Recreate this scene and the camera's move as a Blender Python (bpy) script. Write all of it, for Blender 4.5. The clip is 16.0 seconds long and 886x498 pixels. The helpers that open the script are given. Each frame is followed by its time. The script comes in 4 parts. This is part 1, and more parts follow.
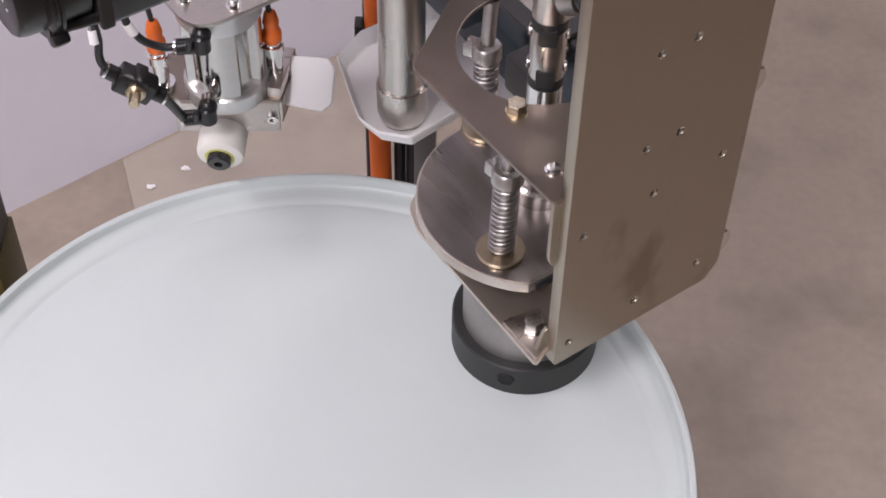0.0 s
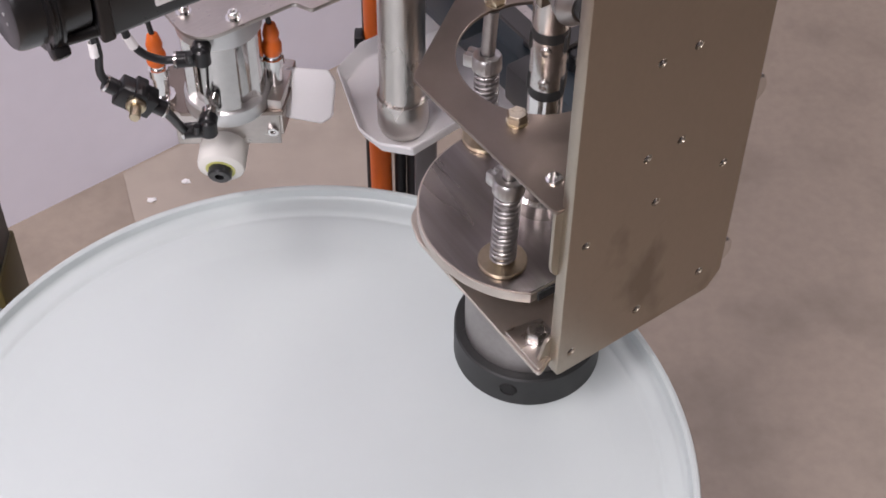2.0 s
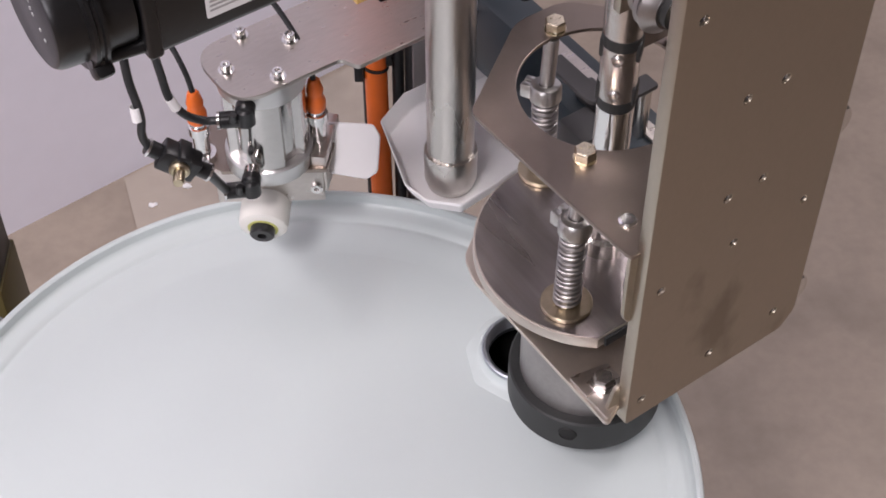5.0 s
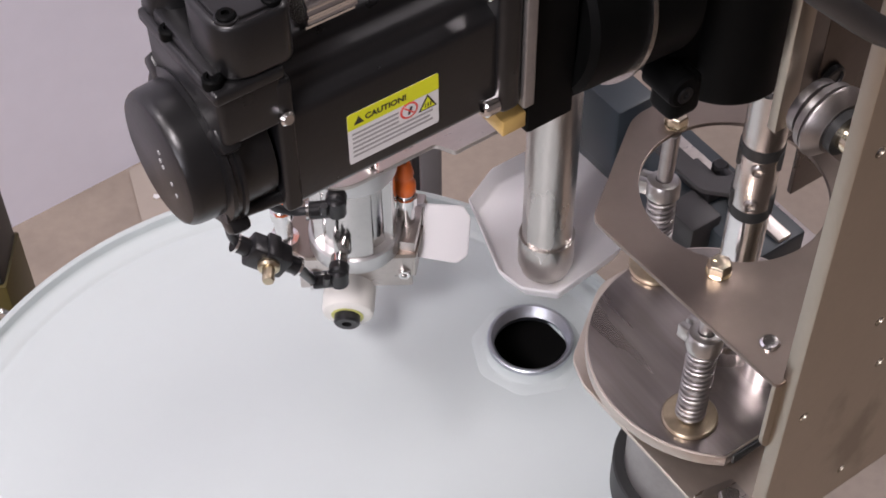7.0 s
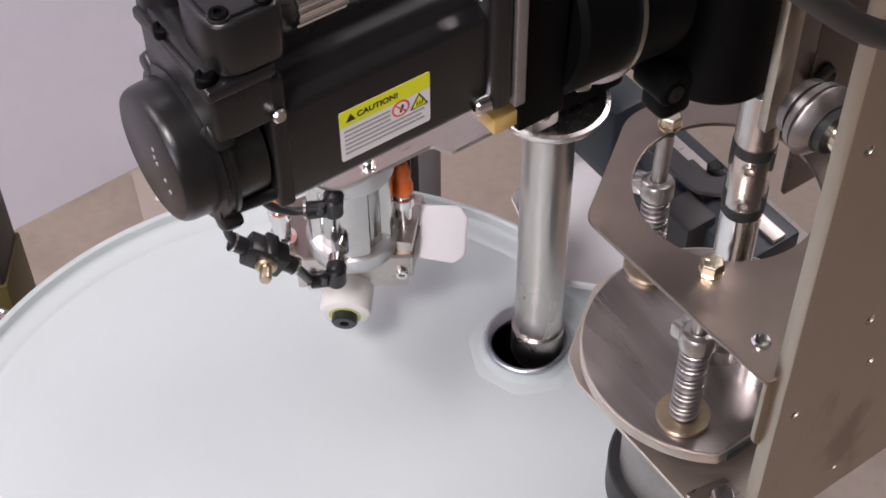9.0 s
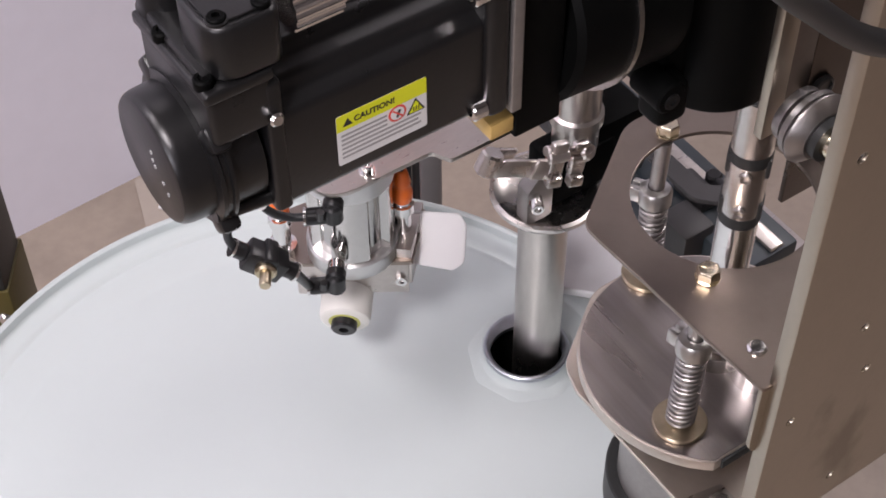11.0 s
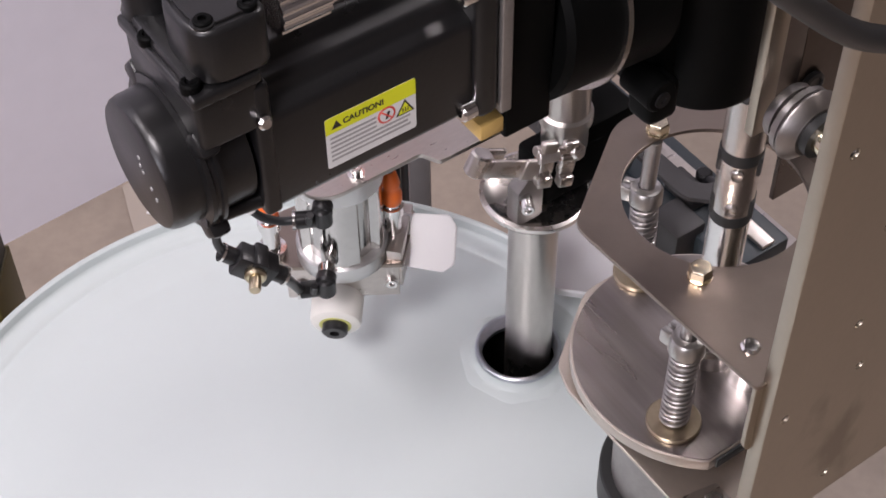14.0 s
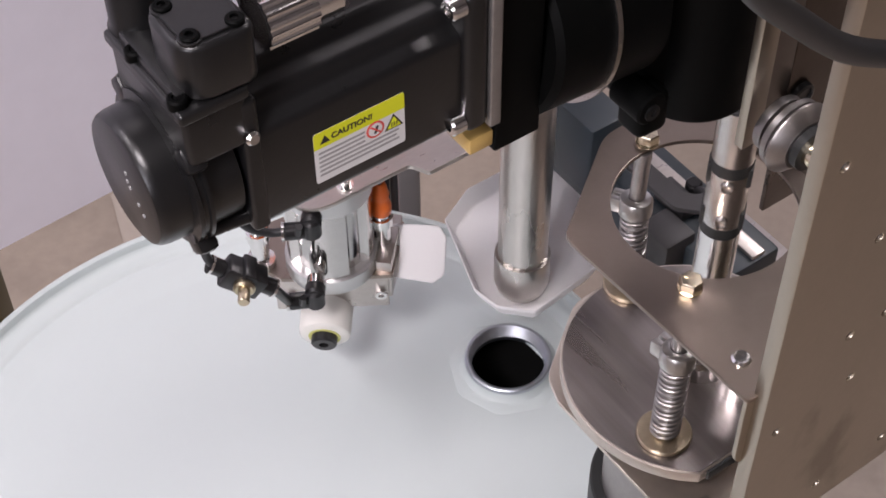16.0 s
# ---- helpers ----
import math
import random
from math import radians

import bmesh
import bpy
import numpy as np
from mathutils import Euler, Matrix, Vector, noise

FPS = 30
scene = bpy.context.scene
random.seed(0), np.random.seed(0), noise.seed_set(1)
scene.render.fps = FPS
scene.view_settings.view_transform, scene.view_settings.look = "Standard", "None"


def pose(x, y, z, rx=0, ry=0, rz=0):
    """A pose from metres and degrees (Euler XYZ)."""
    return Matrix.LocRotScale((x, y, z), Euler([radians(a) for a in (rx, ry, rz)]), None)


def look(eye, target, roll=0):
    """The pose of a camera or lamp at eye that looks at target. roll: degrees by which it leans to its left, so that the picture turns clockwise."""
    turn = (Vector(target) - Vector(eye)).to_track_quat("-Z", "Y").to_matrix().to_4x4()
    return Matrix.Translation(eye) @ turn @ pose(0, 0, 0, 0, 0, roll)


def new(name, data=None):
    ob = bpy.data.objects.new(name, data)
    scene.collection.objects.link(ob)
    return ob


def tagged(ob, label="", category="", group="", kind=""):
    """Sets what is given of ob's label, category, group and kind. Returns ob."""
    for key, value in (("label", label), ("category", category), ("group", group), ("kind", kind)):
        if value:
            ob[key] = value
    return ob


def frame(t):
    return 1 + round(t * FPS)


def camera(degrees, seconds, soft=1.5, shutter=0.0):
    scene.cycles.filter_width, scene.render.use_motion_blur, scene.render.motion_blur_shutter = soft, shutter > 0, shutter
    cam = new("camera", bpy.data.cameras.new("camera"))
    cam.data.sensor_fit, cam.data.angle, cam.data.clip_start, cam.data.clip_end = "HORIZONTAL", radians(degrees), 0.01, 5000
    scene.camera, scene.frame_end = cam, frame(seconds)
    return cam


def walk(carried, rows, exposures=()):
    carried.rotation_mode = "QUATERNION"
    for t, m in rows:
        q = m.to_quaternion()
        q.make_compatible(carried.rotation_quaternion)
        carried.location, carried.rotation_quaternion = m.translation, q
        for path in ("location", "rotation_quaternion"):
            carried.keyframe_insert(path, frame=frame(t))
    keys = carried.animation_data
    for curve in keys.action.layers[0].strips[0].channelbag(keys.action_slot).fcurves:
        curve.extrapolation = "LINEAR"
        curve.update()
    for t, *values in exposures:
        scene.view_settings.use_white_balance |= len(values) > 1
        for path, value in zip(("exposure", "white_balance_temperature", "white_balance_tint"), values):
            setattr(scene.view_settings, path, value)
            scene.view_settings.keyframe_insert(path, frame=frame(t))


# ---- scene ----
LENS = 31.37
RIM = 0.88                     # height of the drum's rim above the floor
HOLE = (0.168, 0.1239)         # the drum's large bung hole
YAW = 34.03                    # heading of the machine's frame; it slides along its own -y
cam = camera(LENS, 16.0, soft=1.7)
PATH = [
    (0, pose(0.0946, -0.6375, 1.8625, 40.663, -0.666, 0.000)),
    (0.5, pose(0.0949, -0.6393, 1.8616, 41.077, -0.967, 0.157)),
    (1, pose(0.0941, -0.6391, 1.8616, 41.111, -0.810, 0.052)),
    (1.5, pose(0.0936, -0.6381, 1.8618, 41.084, -0.550, -0.139)),
    (2, pose(0.0938, -0.6375, 1.8616, 41.083, -0.370, -0.314)),
    (2.5, pose(0.0951, -0.6385, 1.8620, 41.133, -0.239, -0.392)),
    (3, pose(0.0960, -0.6398, 1.8629, 41.181, -0.215, -0.349)),
    (5.5, pose(0.0967, -0.6302, 1.8630, 40.914, 0.297, -0.828)),
    (6, pose(0.0977, -0.6285, 1.8623, 40.711, 0.418, -0.869)),
    (6.5, pose(0.0983, -0.6288, 1.8621, 40.661, 0.458, -0.824)),
    (7, pose(0.0962, -0.6307, 1.8636, 40.641, 0.438, -0.783)),
    (7.5, pose(0.0987, -0.6319, 1.8640, 40.675, 0.350, -0.700)),
    (8, pose(0.1020, -0.6334, 1.8652, 40.677, 0.375, -0.681)),
    (8.5, pose(0.1018, -0.6357, 1.8661, 40.726, 0.470, -0.644)),
    (11, pose(0.1054, -0.6439, 1.8686, 41.232, 0.426, -0.279)),
    (11.5, pose(0.1069, -0.6426, 1.8684, 41.309, 0.128, -0.551)),
    (12, pose(0.1058, -0.6409, 1.8667, 41.398, 0.119, -0.660)),
    (12.5, pose(0.1071, -0.6403, 1.8663, 41.418, 0.206, -0.709)),
    (13, pose(0.1071, -0.6404, 1.8656, 41.284, 0.217, -0.974)),
    (13.5, pose(0.1044, -0.6414, 1.8652, 41.283, 0.221, -1.115)),
    (14, pose(0.1044, -0.6403, 1.8650, 41.273, 0.623, -1.110)),
    (14.5, pose(0.1030, -0.6402, 1.8650, 41.296, 0.614, -1.145)),
    (15, pose(0.1029, -0.6380, 1.8656, 41.374, 0.459, -1.287)),
    (15.5, pose(0.1045, -0.6358, 1.8658, 41.440, 0.391, -1.365)),
    (16, pose(0.1047, -0.6349, 1.8650, 41.465, 0.437, -1.463)),
]
walk(cam, PATH, exposures=[(0, 0.0), (16, 0.0)])

# ---- light ----
world = bpy.data.worlds.new("hall")
scene.world = world
world.use_nodes = True
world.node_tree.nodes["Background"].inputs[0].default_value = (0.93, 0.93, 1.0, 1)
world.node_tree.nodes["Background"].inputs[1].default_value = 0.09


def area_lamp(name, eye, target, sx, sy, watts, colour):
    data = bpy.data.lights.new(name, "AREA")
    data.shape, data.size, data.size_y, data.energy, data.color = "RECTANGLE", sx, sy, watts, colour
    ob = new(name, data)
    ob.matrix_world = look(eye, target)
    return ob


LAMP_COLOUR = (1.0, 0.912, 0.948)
# Unseen lamps added overhead: the first keys the shadows, the others fill.
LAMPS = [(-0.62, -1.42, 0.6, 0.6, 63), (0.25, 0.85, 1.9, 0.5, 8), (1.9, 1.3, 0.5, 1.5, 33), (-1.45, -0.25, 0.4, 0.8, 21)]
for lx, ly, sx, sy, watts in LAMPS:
    area_lamp("unseen_area_lamp", (lx, ly, 3.3), (lx, ly, 0.0), sx, sy, watts, LAMP_COLOUR)

# Cool fill added from out of view to brighten wall and tray.
area_lamp("added_left_fill", (-1.33, -2.79, 2.1), (0.27, -1.59, 1.45), 1.3, 1.4, 46, (0.94, 0.895, 1.0))


# ---- materials ----
def material(name, colour, rough=0.5, metal=0.0, grain=0.0, scale=60.0, stain=0.0, stain_scale=6.0, bump=0.0,
             stretch=(1, 1, 1), rough_var=0.0, coat=0.0, tint=None, patch=(0.48, 0.72)):
    m = bpy.data.materials.new(name)
    m.use_nodes = True
    nt = m.node_tree
    b = nt.nodes["Principled BSDF"]
    b.inputs["Roughness"].default_value, b.inputs["Metallic"].default_value = rough, metal
    b.inputs["Base Color"].default_value = (*colour, 1)
    if coat:
        b.inputs["Coat Weight"].default_value, b.inputs["Coat Roughness"].default_value = coat, 0.12
    tc = nt.nodes.new("ShaderNodeTexCoord")
    mp = nt.nodes.new("ShaderNodeMapping")
    mp.inputs["Scale"].default_value = stretch
    nt.links.new(tc.outputs["Object"], mp.inputs["Vector"])

    def noise_tex(s, detail=4.0):
        n = nt.nodes.new("ShaderNodeTexNoise")
        n.inputs["Scale"].default_value, n.inputs["Detail"].default_value = s, detail
        nt.links.new(mp.outputs[0], n.inputs["Vector"])
        return n
    fine, broad = noise_tex(scale), noise_tex(stain_scale, 6.0)

    def mixed(a, fac_socket, lo, hi, second, amount):
        r = nt.nodes.new("ShaderNodeMapRange")
        r.inputs["From Min"].default_value, r.inputs["From Max"].default_value = lo, hi
        r.inputs["To Max"].default_value = amount
        nt.links.new(fac_socket, r.inputs["Value"])
        x = nt.nodes.new("ShaderNodeMix")
        x.data_type = "RGBA"
        nt.links.new(r.outputs[0], x.inputs["Factor"])
        if isinstance(a, tuple):
            x.inputs[6].default_value = (*a, 1)
        else:
            nt.links.new(a, x.inputs[6])
        x.inputs[7].default_value = (*second, 1)
        return x.outputs[2]
    col = colour
    if grain:
        col = mixed(col, fine.outputs[0], 0.35, 0.7, tuple(c * 0.55 for c in colour), grain)
    if stain:
        col = mixed(col, broad.outputs[0], patch[0], patch[1], tint or tuple(c * 0.4 for c in colour), stain)
    if not isinstance(col, tuple):
        nt.links.new(col, b.inputs["Base Color"])
    if rough_var:
        r = nt.nodes.new("ShaderNodeMapRange")
        r.inputs["From Min"].default_value, r.inputs["From Max"].default_value = 0.3, 0.7
        r.inputs["To Min"].default_value, r.inputs["To Max"].default_value = max(0.03, rough - rough_var), rough + rough_var
        nt.links.new((broad if stain_scale > 12 else fine).outputs[0], r.inputs["Value"])
        nt.links.new(r.outputs[0], b.inputs["Roughness"])
    if bump:
        bp = nt.nodes.new("ShaderNodeBump")
        bp.inputs["Strength"].default_value, bp.inputs["Distance"].default_value = bump, 0.001
        nt.links.new(fine.outputs[0], bp.inputs["Height"])
        nt.links.new(bp.outputs[0], b.inputs["Normal"])
    return m


M_CONCRETE = material("worn concrete floor", (0.385, 0.322, 0.265), 0.38, 0, 0.18, 60, 0.6, 6.5, 0.04, rough_var=0.08, tint=(0.215, 0.180, 0.148))
# Pale gloss stands in for the white wall mirrored in the floor.
M_FLOOR_REFLECTION = material("pale gloss of floor reflection", (0.46, 0.40, 0.34), 0.12, 0, 0.12, 20, 0.3, 5, 0.03, rough_var=0.05, coat=0.6)
M_WALL = material("white painted wall", (0.85, 0.845, 0.95), 0.6, 0, 0.04, 30, 0.10, 1.5, 0.05)
# Unseen closing walls, toned dark so the bare metal mirrors less light.
M_UNSEEN_WALL = material("unseen wall darkened for reflections", (0.30, 0.27, 0.25), 0.7, 0, 0.1, 10, 0.3, 1.2)
# Ceiling out of view; its dark tone dims reflections in upward plates.
M_CEIL = material("unseen ceiling darkened for reflections", (0.24, 0.23, 0.225), 0.8, 0, 0.1, 10, 0.2, 1.0)
M_DRUM = material("pale grey-green drum enamel", (0.545, 0.602, 0.600), 0.33, 0, 0.015, 90, 0.16, 7, 0.006, rough_var=0.03, coat=0.12, tint=(0.50, 0.555, 0.555), patch=(0.45, 0.75))
M_ZINC = material("zinc-plated flange", (0.50, 0.53, 0.58), 0.38, 1.0, 0.2, 120, 0.2, 20, 0.05)
M_DARK = material("near-black fill of holes and recesses", (0.006, 0.006, 0.006), 0.7, 0, 0.2, 40)
M_PLATE = material("satin stainless plate", (0.43, 0.383, 0.315), 0.36, 1.0, 0.06, 260, 0.7, 15, 0.06, stretch=(1, 1, 0.6), rough_var=0.05, tint=(0.25, 0.215, 0.17), patch=(0.56, 0.66))
# Darker copy of the satin stainless; its tone replaces dimmer reflections.
M_MIDDLE = material("stainless plate darkened for reflections", (0.295, 0.247, 0.216), 0.34, 1.0, 0.06, 260, 0.5, 19, 0.06, rough_var=0.05, tint=(0.20, 0.168, 0.148))
M_BRACKET = material("brushed stainless bracket", (0.56, 0.52, 0.49), 0.33, 1.0, 0.15, 300, 0.2, 12, 0.08, stretch=(0.25, 1, 1), rough_var=0.07)
M_DISC = material("milled steel plate with scratches", (0.40, 0.362, 0.352), 0.34, 1.0, 0.75, 60, 0.7, 16, 0.12, stretch=(1.5, 0.12, 1), rough_var=0.12)
M_TUBE = material("polished stainless tube", (0.60, 0.57, 0.54), 0.31, 1.0, 0.12, 240, 0.1, 15, 0.05, stretch=(1, 1, 0.3), rough_var=0.06)
M_CHROME = material("bright turned steel", (0.78, 0.77, 0.76), 0.13, 1.0, 0.1, 200, 0, 10, 0.03)
M_ANODISED = material("silver anodised aluminium", (0.66, 0.66, 0.655), 0.34, 0.85, 0.05, 200, 0.05, 20, 0.03)
M_BARREL = material("polished cylinder barrel", (0.56, 0.545, 0.53), 0.12, 1.0, 0.1, 200, 0, 10, 0.03)
M_SATIN = material("satin investment-cast stainless", (0.74, 0.70, 0.67), 0.27, 1.0, 0.12, 220, 0.15, 40, 0.06, rough_var=0.06)
M_BOLT = material("bright yellow zinc bolt", (0.80, 0.72, 0.55), 0.2, 1.0, 0.15, 180, 0.2, 90, 0.04)
M_POLISHED = material("polished stainless lower plate", (0.66, 0.60, 0.54), 0.42, 1.0, 0.08, 260, 0.25, 20, 0.04, rough_var=0.06)
M_STEEL = material("bolt steel", (0.62, 0.60, 0.58), 0.25, 1.0, 0.2, 250, 0.1, 40, 0.06)
M_BRASS = material("yellow zinc-plated steel", (0.56, 0.475, 0.345), 0.30, 1.0, 0.25, 180, 0.35, 60, 0.06, tint=(0.42, 0.40, 0.24))
M_SPRING = material("spring wire", (0.50, 0.48, 0.47), 0.38, 1.0, 0.2, 200)
M_ROLLED = material("brushed roller steel", (0.36, 0.34, 0.33), 0.38, 1.0, 0.25, 200, 0.2, 30, 0.06)
# Dim reflections of the back plate are put into this dark colour.
M_BROWN = material("steel darkened for dim reflections", (0.10, 0.082, 0.072), 0.30, 1.0, 0.1, 200, 0.4, 15, 0.05, rough_var=0.05)
M_COLLAR = material("zinc clamp collar", (0.60, 0.59, 0.57), 0.33, 1.0, 0.2, 180, 0.2, 40)
M_CAST = material("grey socket steel", (0.36, 0.345, 0.335), 0.45, 0.85, 0.2, 220, 0.3, 20, 0.1)
# Rubber parts; also paints the yoke gaps and a plate's shaded side.
M_RUBBER_SHADE = material("black rubber", (0.018, 0.019, 0.019), 0.5, 0, 0.3, 120, 0.3, 30, 0.1)
M_MOTOR = material("black powder-coated motor housing", (0.0075, 0.0075, 0.008), 0.31, 0, 0.25, 320, 0.25, 18, 0.06, rough_var=0.05)
M_BLACK = material("black anodised block", (0.0020, 0.0022, 0.0022), 0.55, 0, 0.2, 200, 0.2, 20, 0.04)
M_BLACK.node_tree.nodes["Principled BSDF"].inputs["Specular IOR Level"].default_value = 0.07
M_PLASTIC = material("black fitting plastic", (0.012, 0.012, 0.013), 0.28, 0, 0.1, 100)
M_CABLE = material("black cable sheath", (0.02, 0.021, 0.023), 0.4, 0, 0.2, 90)
M_WHITE = material("white polyethylene", (0.90, 0.89, 0.89), 0.42, 0, 0.03, 60, 0.05, 12, 0.02)
M_ROLLER = material("off-white nylon", (0.80, 0.79, 0.74), 0.4, 0, 0.05, 60, 0.05, 10)
M_YELLOWISH = material("yellow-green adhesive", (0.62, 0.62, 0.20), 0.5, 0, 0.1, 60)
M_ORANGE = material("orange plastic", (0.86, 0.17, 0.02), 0.42, 0, 0.1, 80, 0.1, 20)
M_NAVY = material("dark blue-grey enamel", (0.035, 0.048, 0.06), 0.4, 0, 0.15, 60, 0.2, 10)
M_GREYPOST = material("grey column enamel", (0.20, 0.19, 0.195), 0.5, 0, 0.1, 50, 0.2, 6, 0.03)
M_DARKBLOCK = material("dark grey block enamel", (0.055, 0.053, 0.055), 0.45, 0, 0.15, 60, 0.2, 20, 0.04)
M_OLIVE = material("black and olive-yellow post enamel", (0.012, 0.012, 0.010), 0.45, 0, 0.1, 50)
M_YELLOWPAINT = material("olive-yellow paint", (0.075, 0.058, 0.010), 0.45, 0, 0.2, 50, 0.3, 14)
M_LABEL_Y = material("yellow label print", (0.78, 0.82, 0.02), 0.4, 0, 0.02, 60)
M_LABEL_W = material("white label print", (0.80, 0.80, 0.80), 0.4, 0, 0.02, 60)
M_LABEL_K = material("black label print", (0.02, 0.02, 0.02), 0.45)
M_PRINT_GLINT = material("grey print and painted dot glints", (0.35, 0.35, 0.35), 0.45)
M_LABEL_R = material("red label print", (0.75, 0.09, 0.07), 0.45)
M_OCHRE = material("ochre film", (0.62, 0.42, 0.14), 0.4, 0, 0.1, 40)


# ---- mesh helpers ----
def smooth(me, angle=35):
    for p in me.polygons:
        p.use_smooth = True
    me.set_sharp_from_angle(angle=radians(angle))
    return me


def part(name, bm, mat, parent, label="", angle=35):
    """Link a bmesh (or a mesh) as one object under a thing or a part."""
    if isinstance(bm, bmesh.types.BMesh):
        me = bpy.data.meshes.new(name)
        bmesh.ops.recalc_face_normals(bm, faces=bm.faces)
        bm.to_mesh(me)
        bm.free()
    else:
        me = bm
    me.materials.clear()
    me.materials.append(mat)
    smooth(me, angle)
    ob = new(name, me)
    ob.parent = parent
    if label:
        ob["label"] = label
    return ob


def box(bm, lo, hi, bevel=0.0, m=None, seg=2):
    c = [(a + b) / 2 for a, b in zip(lo, hi)]
    s = [abs(b - a) for a, b in zip(lo, hi)]
    r = bmesh.ops.create_cube(bm, size=1, matrix=Matrix.Translation(c) @ Matrix.Diagonal((*s, 1)))
    vs = r["verts"]
    if bevel:
        es = list({e for v in vs for e in v.link_edges})
        out = bmesh.ops.bevel(bm, geom=es, offset=bevel, segments=seg, affect="EDGES", profile=0.5)
        vs = list({v for f in out["faces"] for v in f.verts} | {v for v in vs if v.is_valid})
    if m is not None:
        bmesh.ops.transform(bm, matrix=m, verts=vs)
    return bm


def aim(p, d):
    """A matrix at p whose z runs along d."""
    return Matrix.Translation(p) @ Vector(d).to_track_quat("Z", "Y").to_matrix().to_4x4()


def lathe(bm, profile, m=None, seg=40, close=False):
    """Turn (radius, height) pairs round z."""
    rings = []
    for r, z in profile:
        if r < 1e-6:
            rings.append([bm.verts.new((0, 0, z))])
        else:
            rings.append([bm.verts.new((r * math.cos(2 * math.pi * k / seg), r * math.sin(2 * math.pi * k / seg), z)) for k in range(seg)])
    pairs = list(zip(rings, rings[1:])) + ([(rings[-1], rings[0])] if close else [])
    for a, b in pairs:
        for k in range(seg):
            j = (k + 1) % seg
            if len(a) == 1 and len(b) == 1:
                continue
            if len(a) == 1:
                bm.faces.new((a[0], b[j], b[k]))
            elif len(b) == 1:
                bm.faces.new((a[k], a[j], b[0]))
            else:
                bm.faces.new((a[k], a[j], b[j], b[k]))
    if m is not None:
        bmesh.ops.transform(bm, matrix=m, verts=[v for r in rings for v in r])
    return bm


def rod(bm, p, q, r, bevel=0.0, seg=24):
    d = Vector(q) - Vector(p)
    n = d.length
    b = bevel or min(r, n) * 0.08
    return lathe(bm, [(0, 0), (r - b, 0), (r, b), (r, n - b), (r - b, n), (0, n)], aim(p, d), seg)


def hexhead(bm, p, d, across, height):
    r = across / math.sqrt(3)
    return lathe(bm, [(0, 0), (r, 0), (r, height * 0.8), (r * 0.86, height), (0, height)], aim(p, d), 6)


def plate_mesh(outline, holes, depth, bevel=0.0004, m=None):
    """A flat sheet with holes: outline in x, y, from z=0 down to -depth; holes are (x, y, r)."""
    cu = bpy.data.curves.new("sheet", "CURVE")
    cu.dimensions, cu.fill_mode, cu.extrude, cu.bevel_depth, cu.bevel_resolution = "2D", "BOTH", depth / 2 - bevel, bevel, 1
    for ring in [outline] + [[(x + r * math.cos(2 * math.pi * k / n), y + r * math.sin(2 * math.pi * k / n)) for k in range(n)]
                             for x, y, r in holes for n in (64 if r > 0.02 else 16,)]:
        sp = cu.splines.new("POLY")
        sp.points.add(len(ring) - 1)
        for pt, (x, y) in zip(sp.points, ring):
            pt.co = (x, y, 0, 1)
        sp.use_cyclic_u = True
    return curve_mesh(cu, (m if m is not None else Matrix()) @ Matrix.Translation((0, 0, -depth / 2)))


def curve_mesh(cu, m=None):
    ob = bpy.data.objects.new("tmp", cu)
    scene.collection.objects.link(ob)
    bpy.context.view_layer.update()
    me = bpy.data.meshes.new_from_object(ob.evaluated_get(bpy.context.evaluated_depsgraph_get()))
    bpy.data.objects.remove(ob)
    bpy.data.curves.remove(cu)
    if m is not None:
        me.transform(m)
    return me


def tube_mesh(points, r, res=5):
    cu = bpy.data.curves.new("tube", "CURVE")
    cu.dimensions, cu.bevel_depth, cu.bevel_resolution, cu.resolution_u, cu.use_fill_caps = "3D", r, res, 8, True
    sp = cu.splines.new("BEZIER")
    sp.bezier_points.add(len(points) - 1)
    for bp, co in zip(sp.bezier_points, points):
        bp.co = co
        bp.handle_left_type = bp.handle_right_type = "AUTO"
    return curve_mesh(cu)


def coil_mesh(p, r, wire, height, turns):
    cu = bpy.data.curves.new("coil", "CURVE")
    cu.dimensions, cu.bevel_depth, cu.bevel_resolution = "3D", wire, 2
    sp = cu.splines.new("POLY")
    n = int(turns * 22)
    sp.points.add(n)
    for k in range(n + 1):
        a = 2 * math.pi * turns * k / n
        sp.points[k].co = (p[0] + r * math.cos(a), p[1] + r * math.sin(a), p[2] + height * k / n, 1)
    return curve_mesh(cu)


def rounded(points, radius, seg=6):
    """A polygon with its corners rounded off (one radius, or one a corner)."""
    out, n = [], len(points)
    for i in range(n):
        p, a, b = Vector(points[i]), Vector(points[i - 1]), Vector(points[(i + 1) % n])
        r = radius[i] if isinstance(radius, (list, tuple)) else radius
        u, v = (a - p).normalized(), (b - p).normalized()
        if r <= 0:
            out.append(tuple(p))
            continue
        half = math.acos(max(-1, min(1, u.dot(v)))) / 2
        t = min(r / math.tan(half), 0.48 * (a - p).length, 0.48 * (b - p).length)
        s, e = p + u * t, p + v * t
        for k in range(seg + 1):
            w = k / seg
            out.append(tuple(s * (1 - w) ** 2 + p * 2 * w * (1 - w) + e * w * w))
    return out


def text_mesh(body, size, m):
    cu = bpy.data.curves.new("print", "FONT")
    cu.body, cu.size, cu.extrude = body, size, 0.00005
    cu.offset = 0.00012
    return curve_mesh(cu, m)


def thing(name, label, category, group="", kind=""):
    return tagged(new(name), label, category, group, kind)


def world_thing(name, bm, mat, label, category, kind="", angle=35):
    ob = part(name, bm, mat, None, "", angle)
    return tagged(ob, label, category, "", kind)


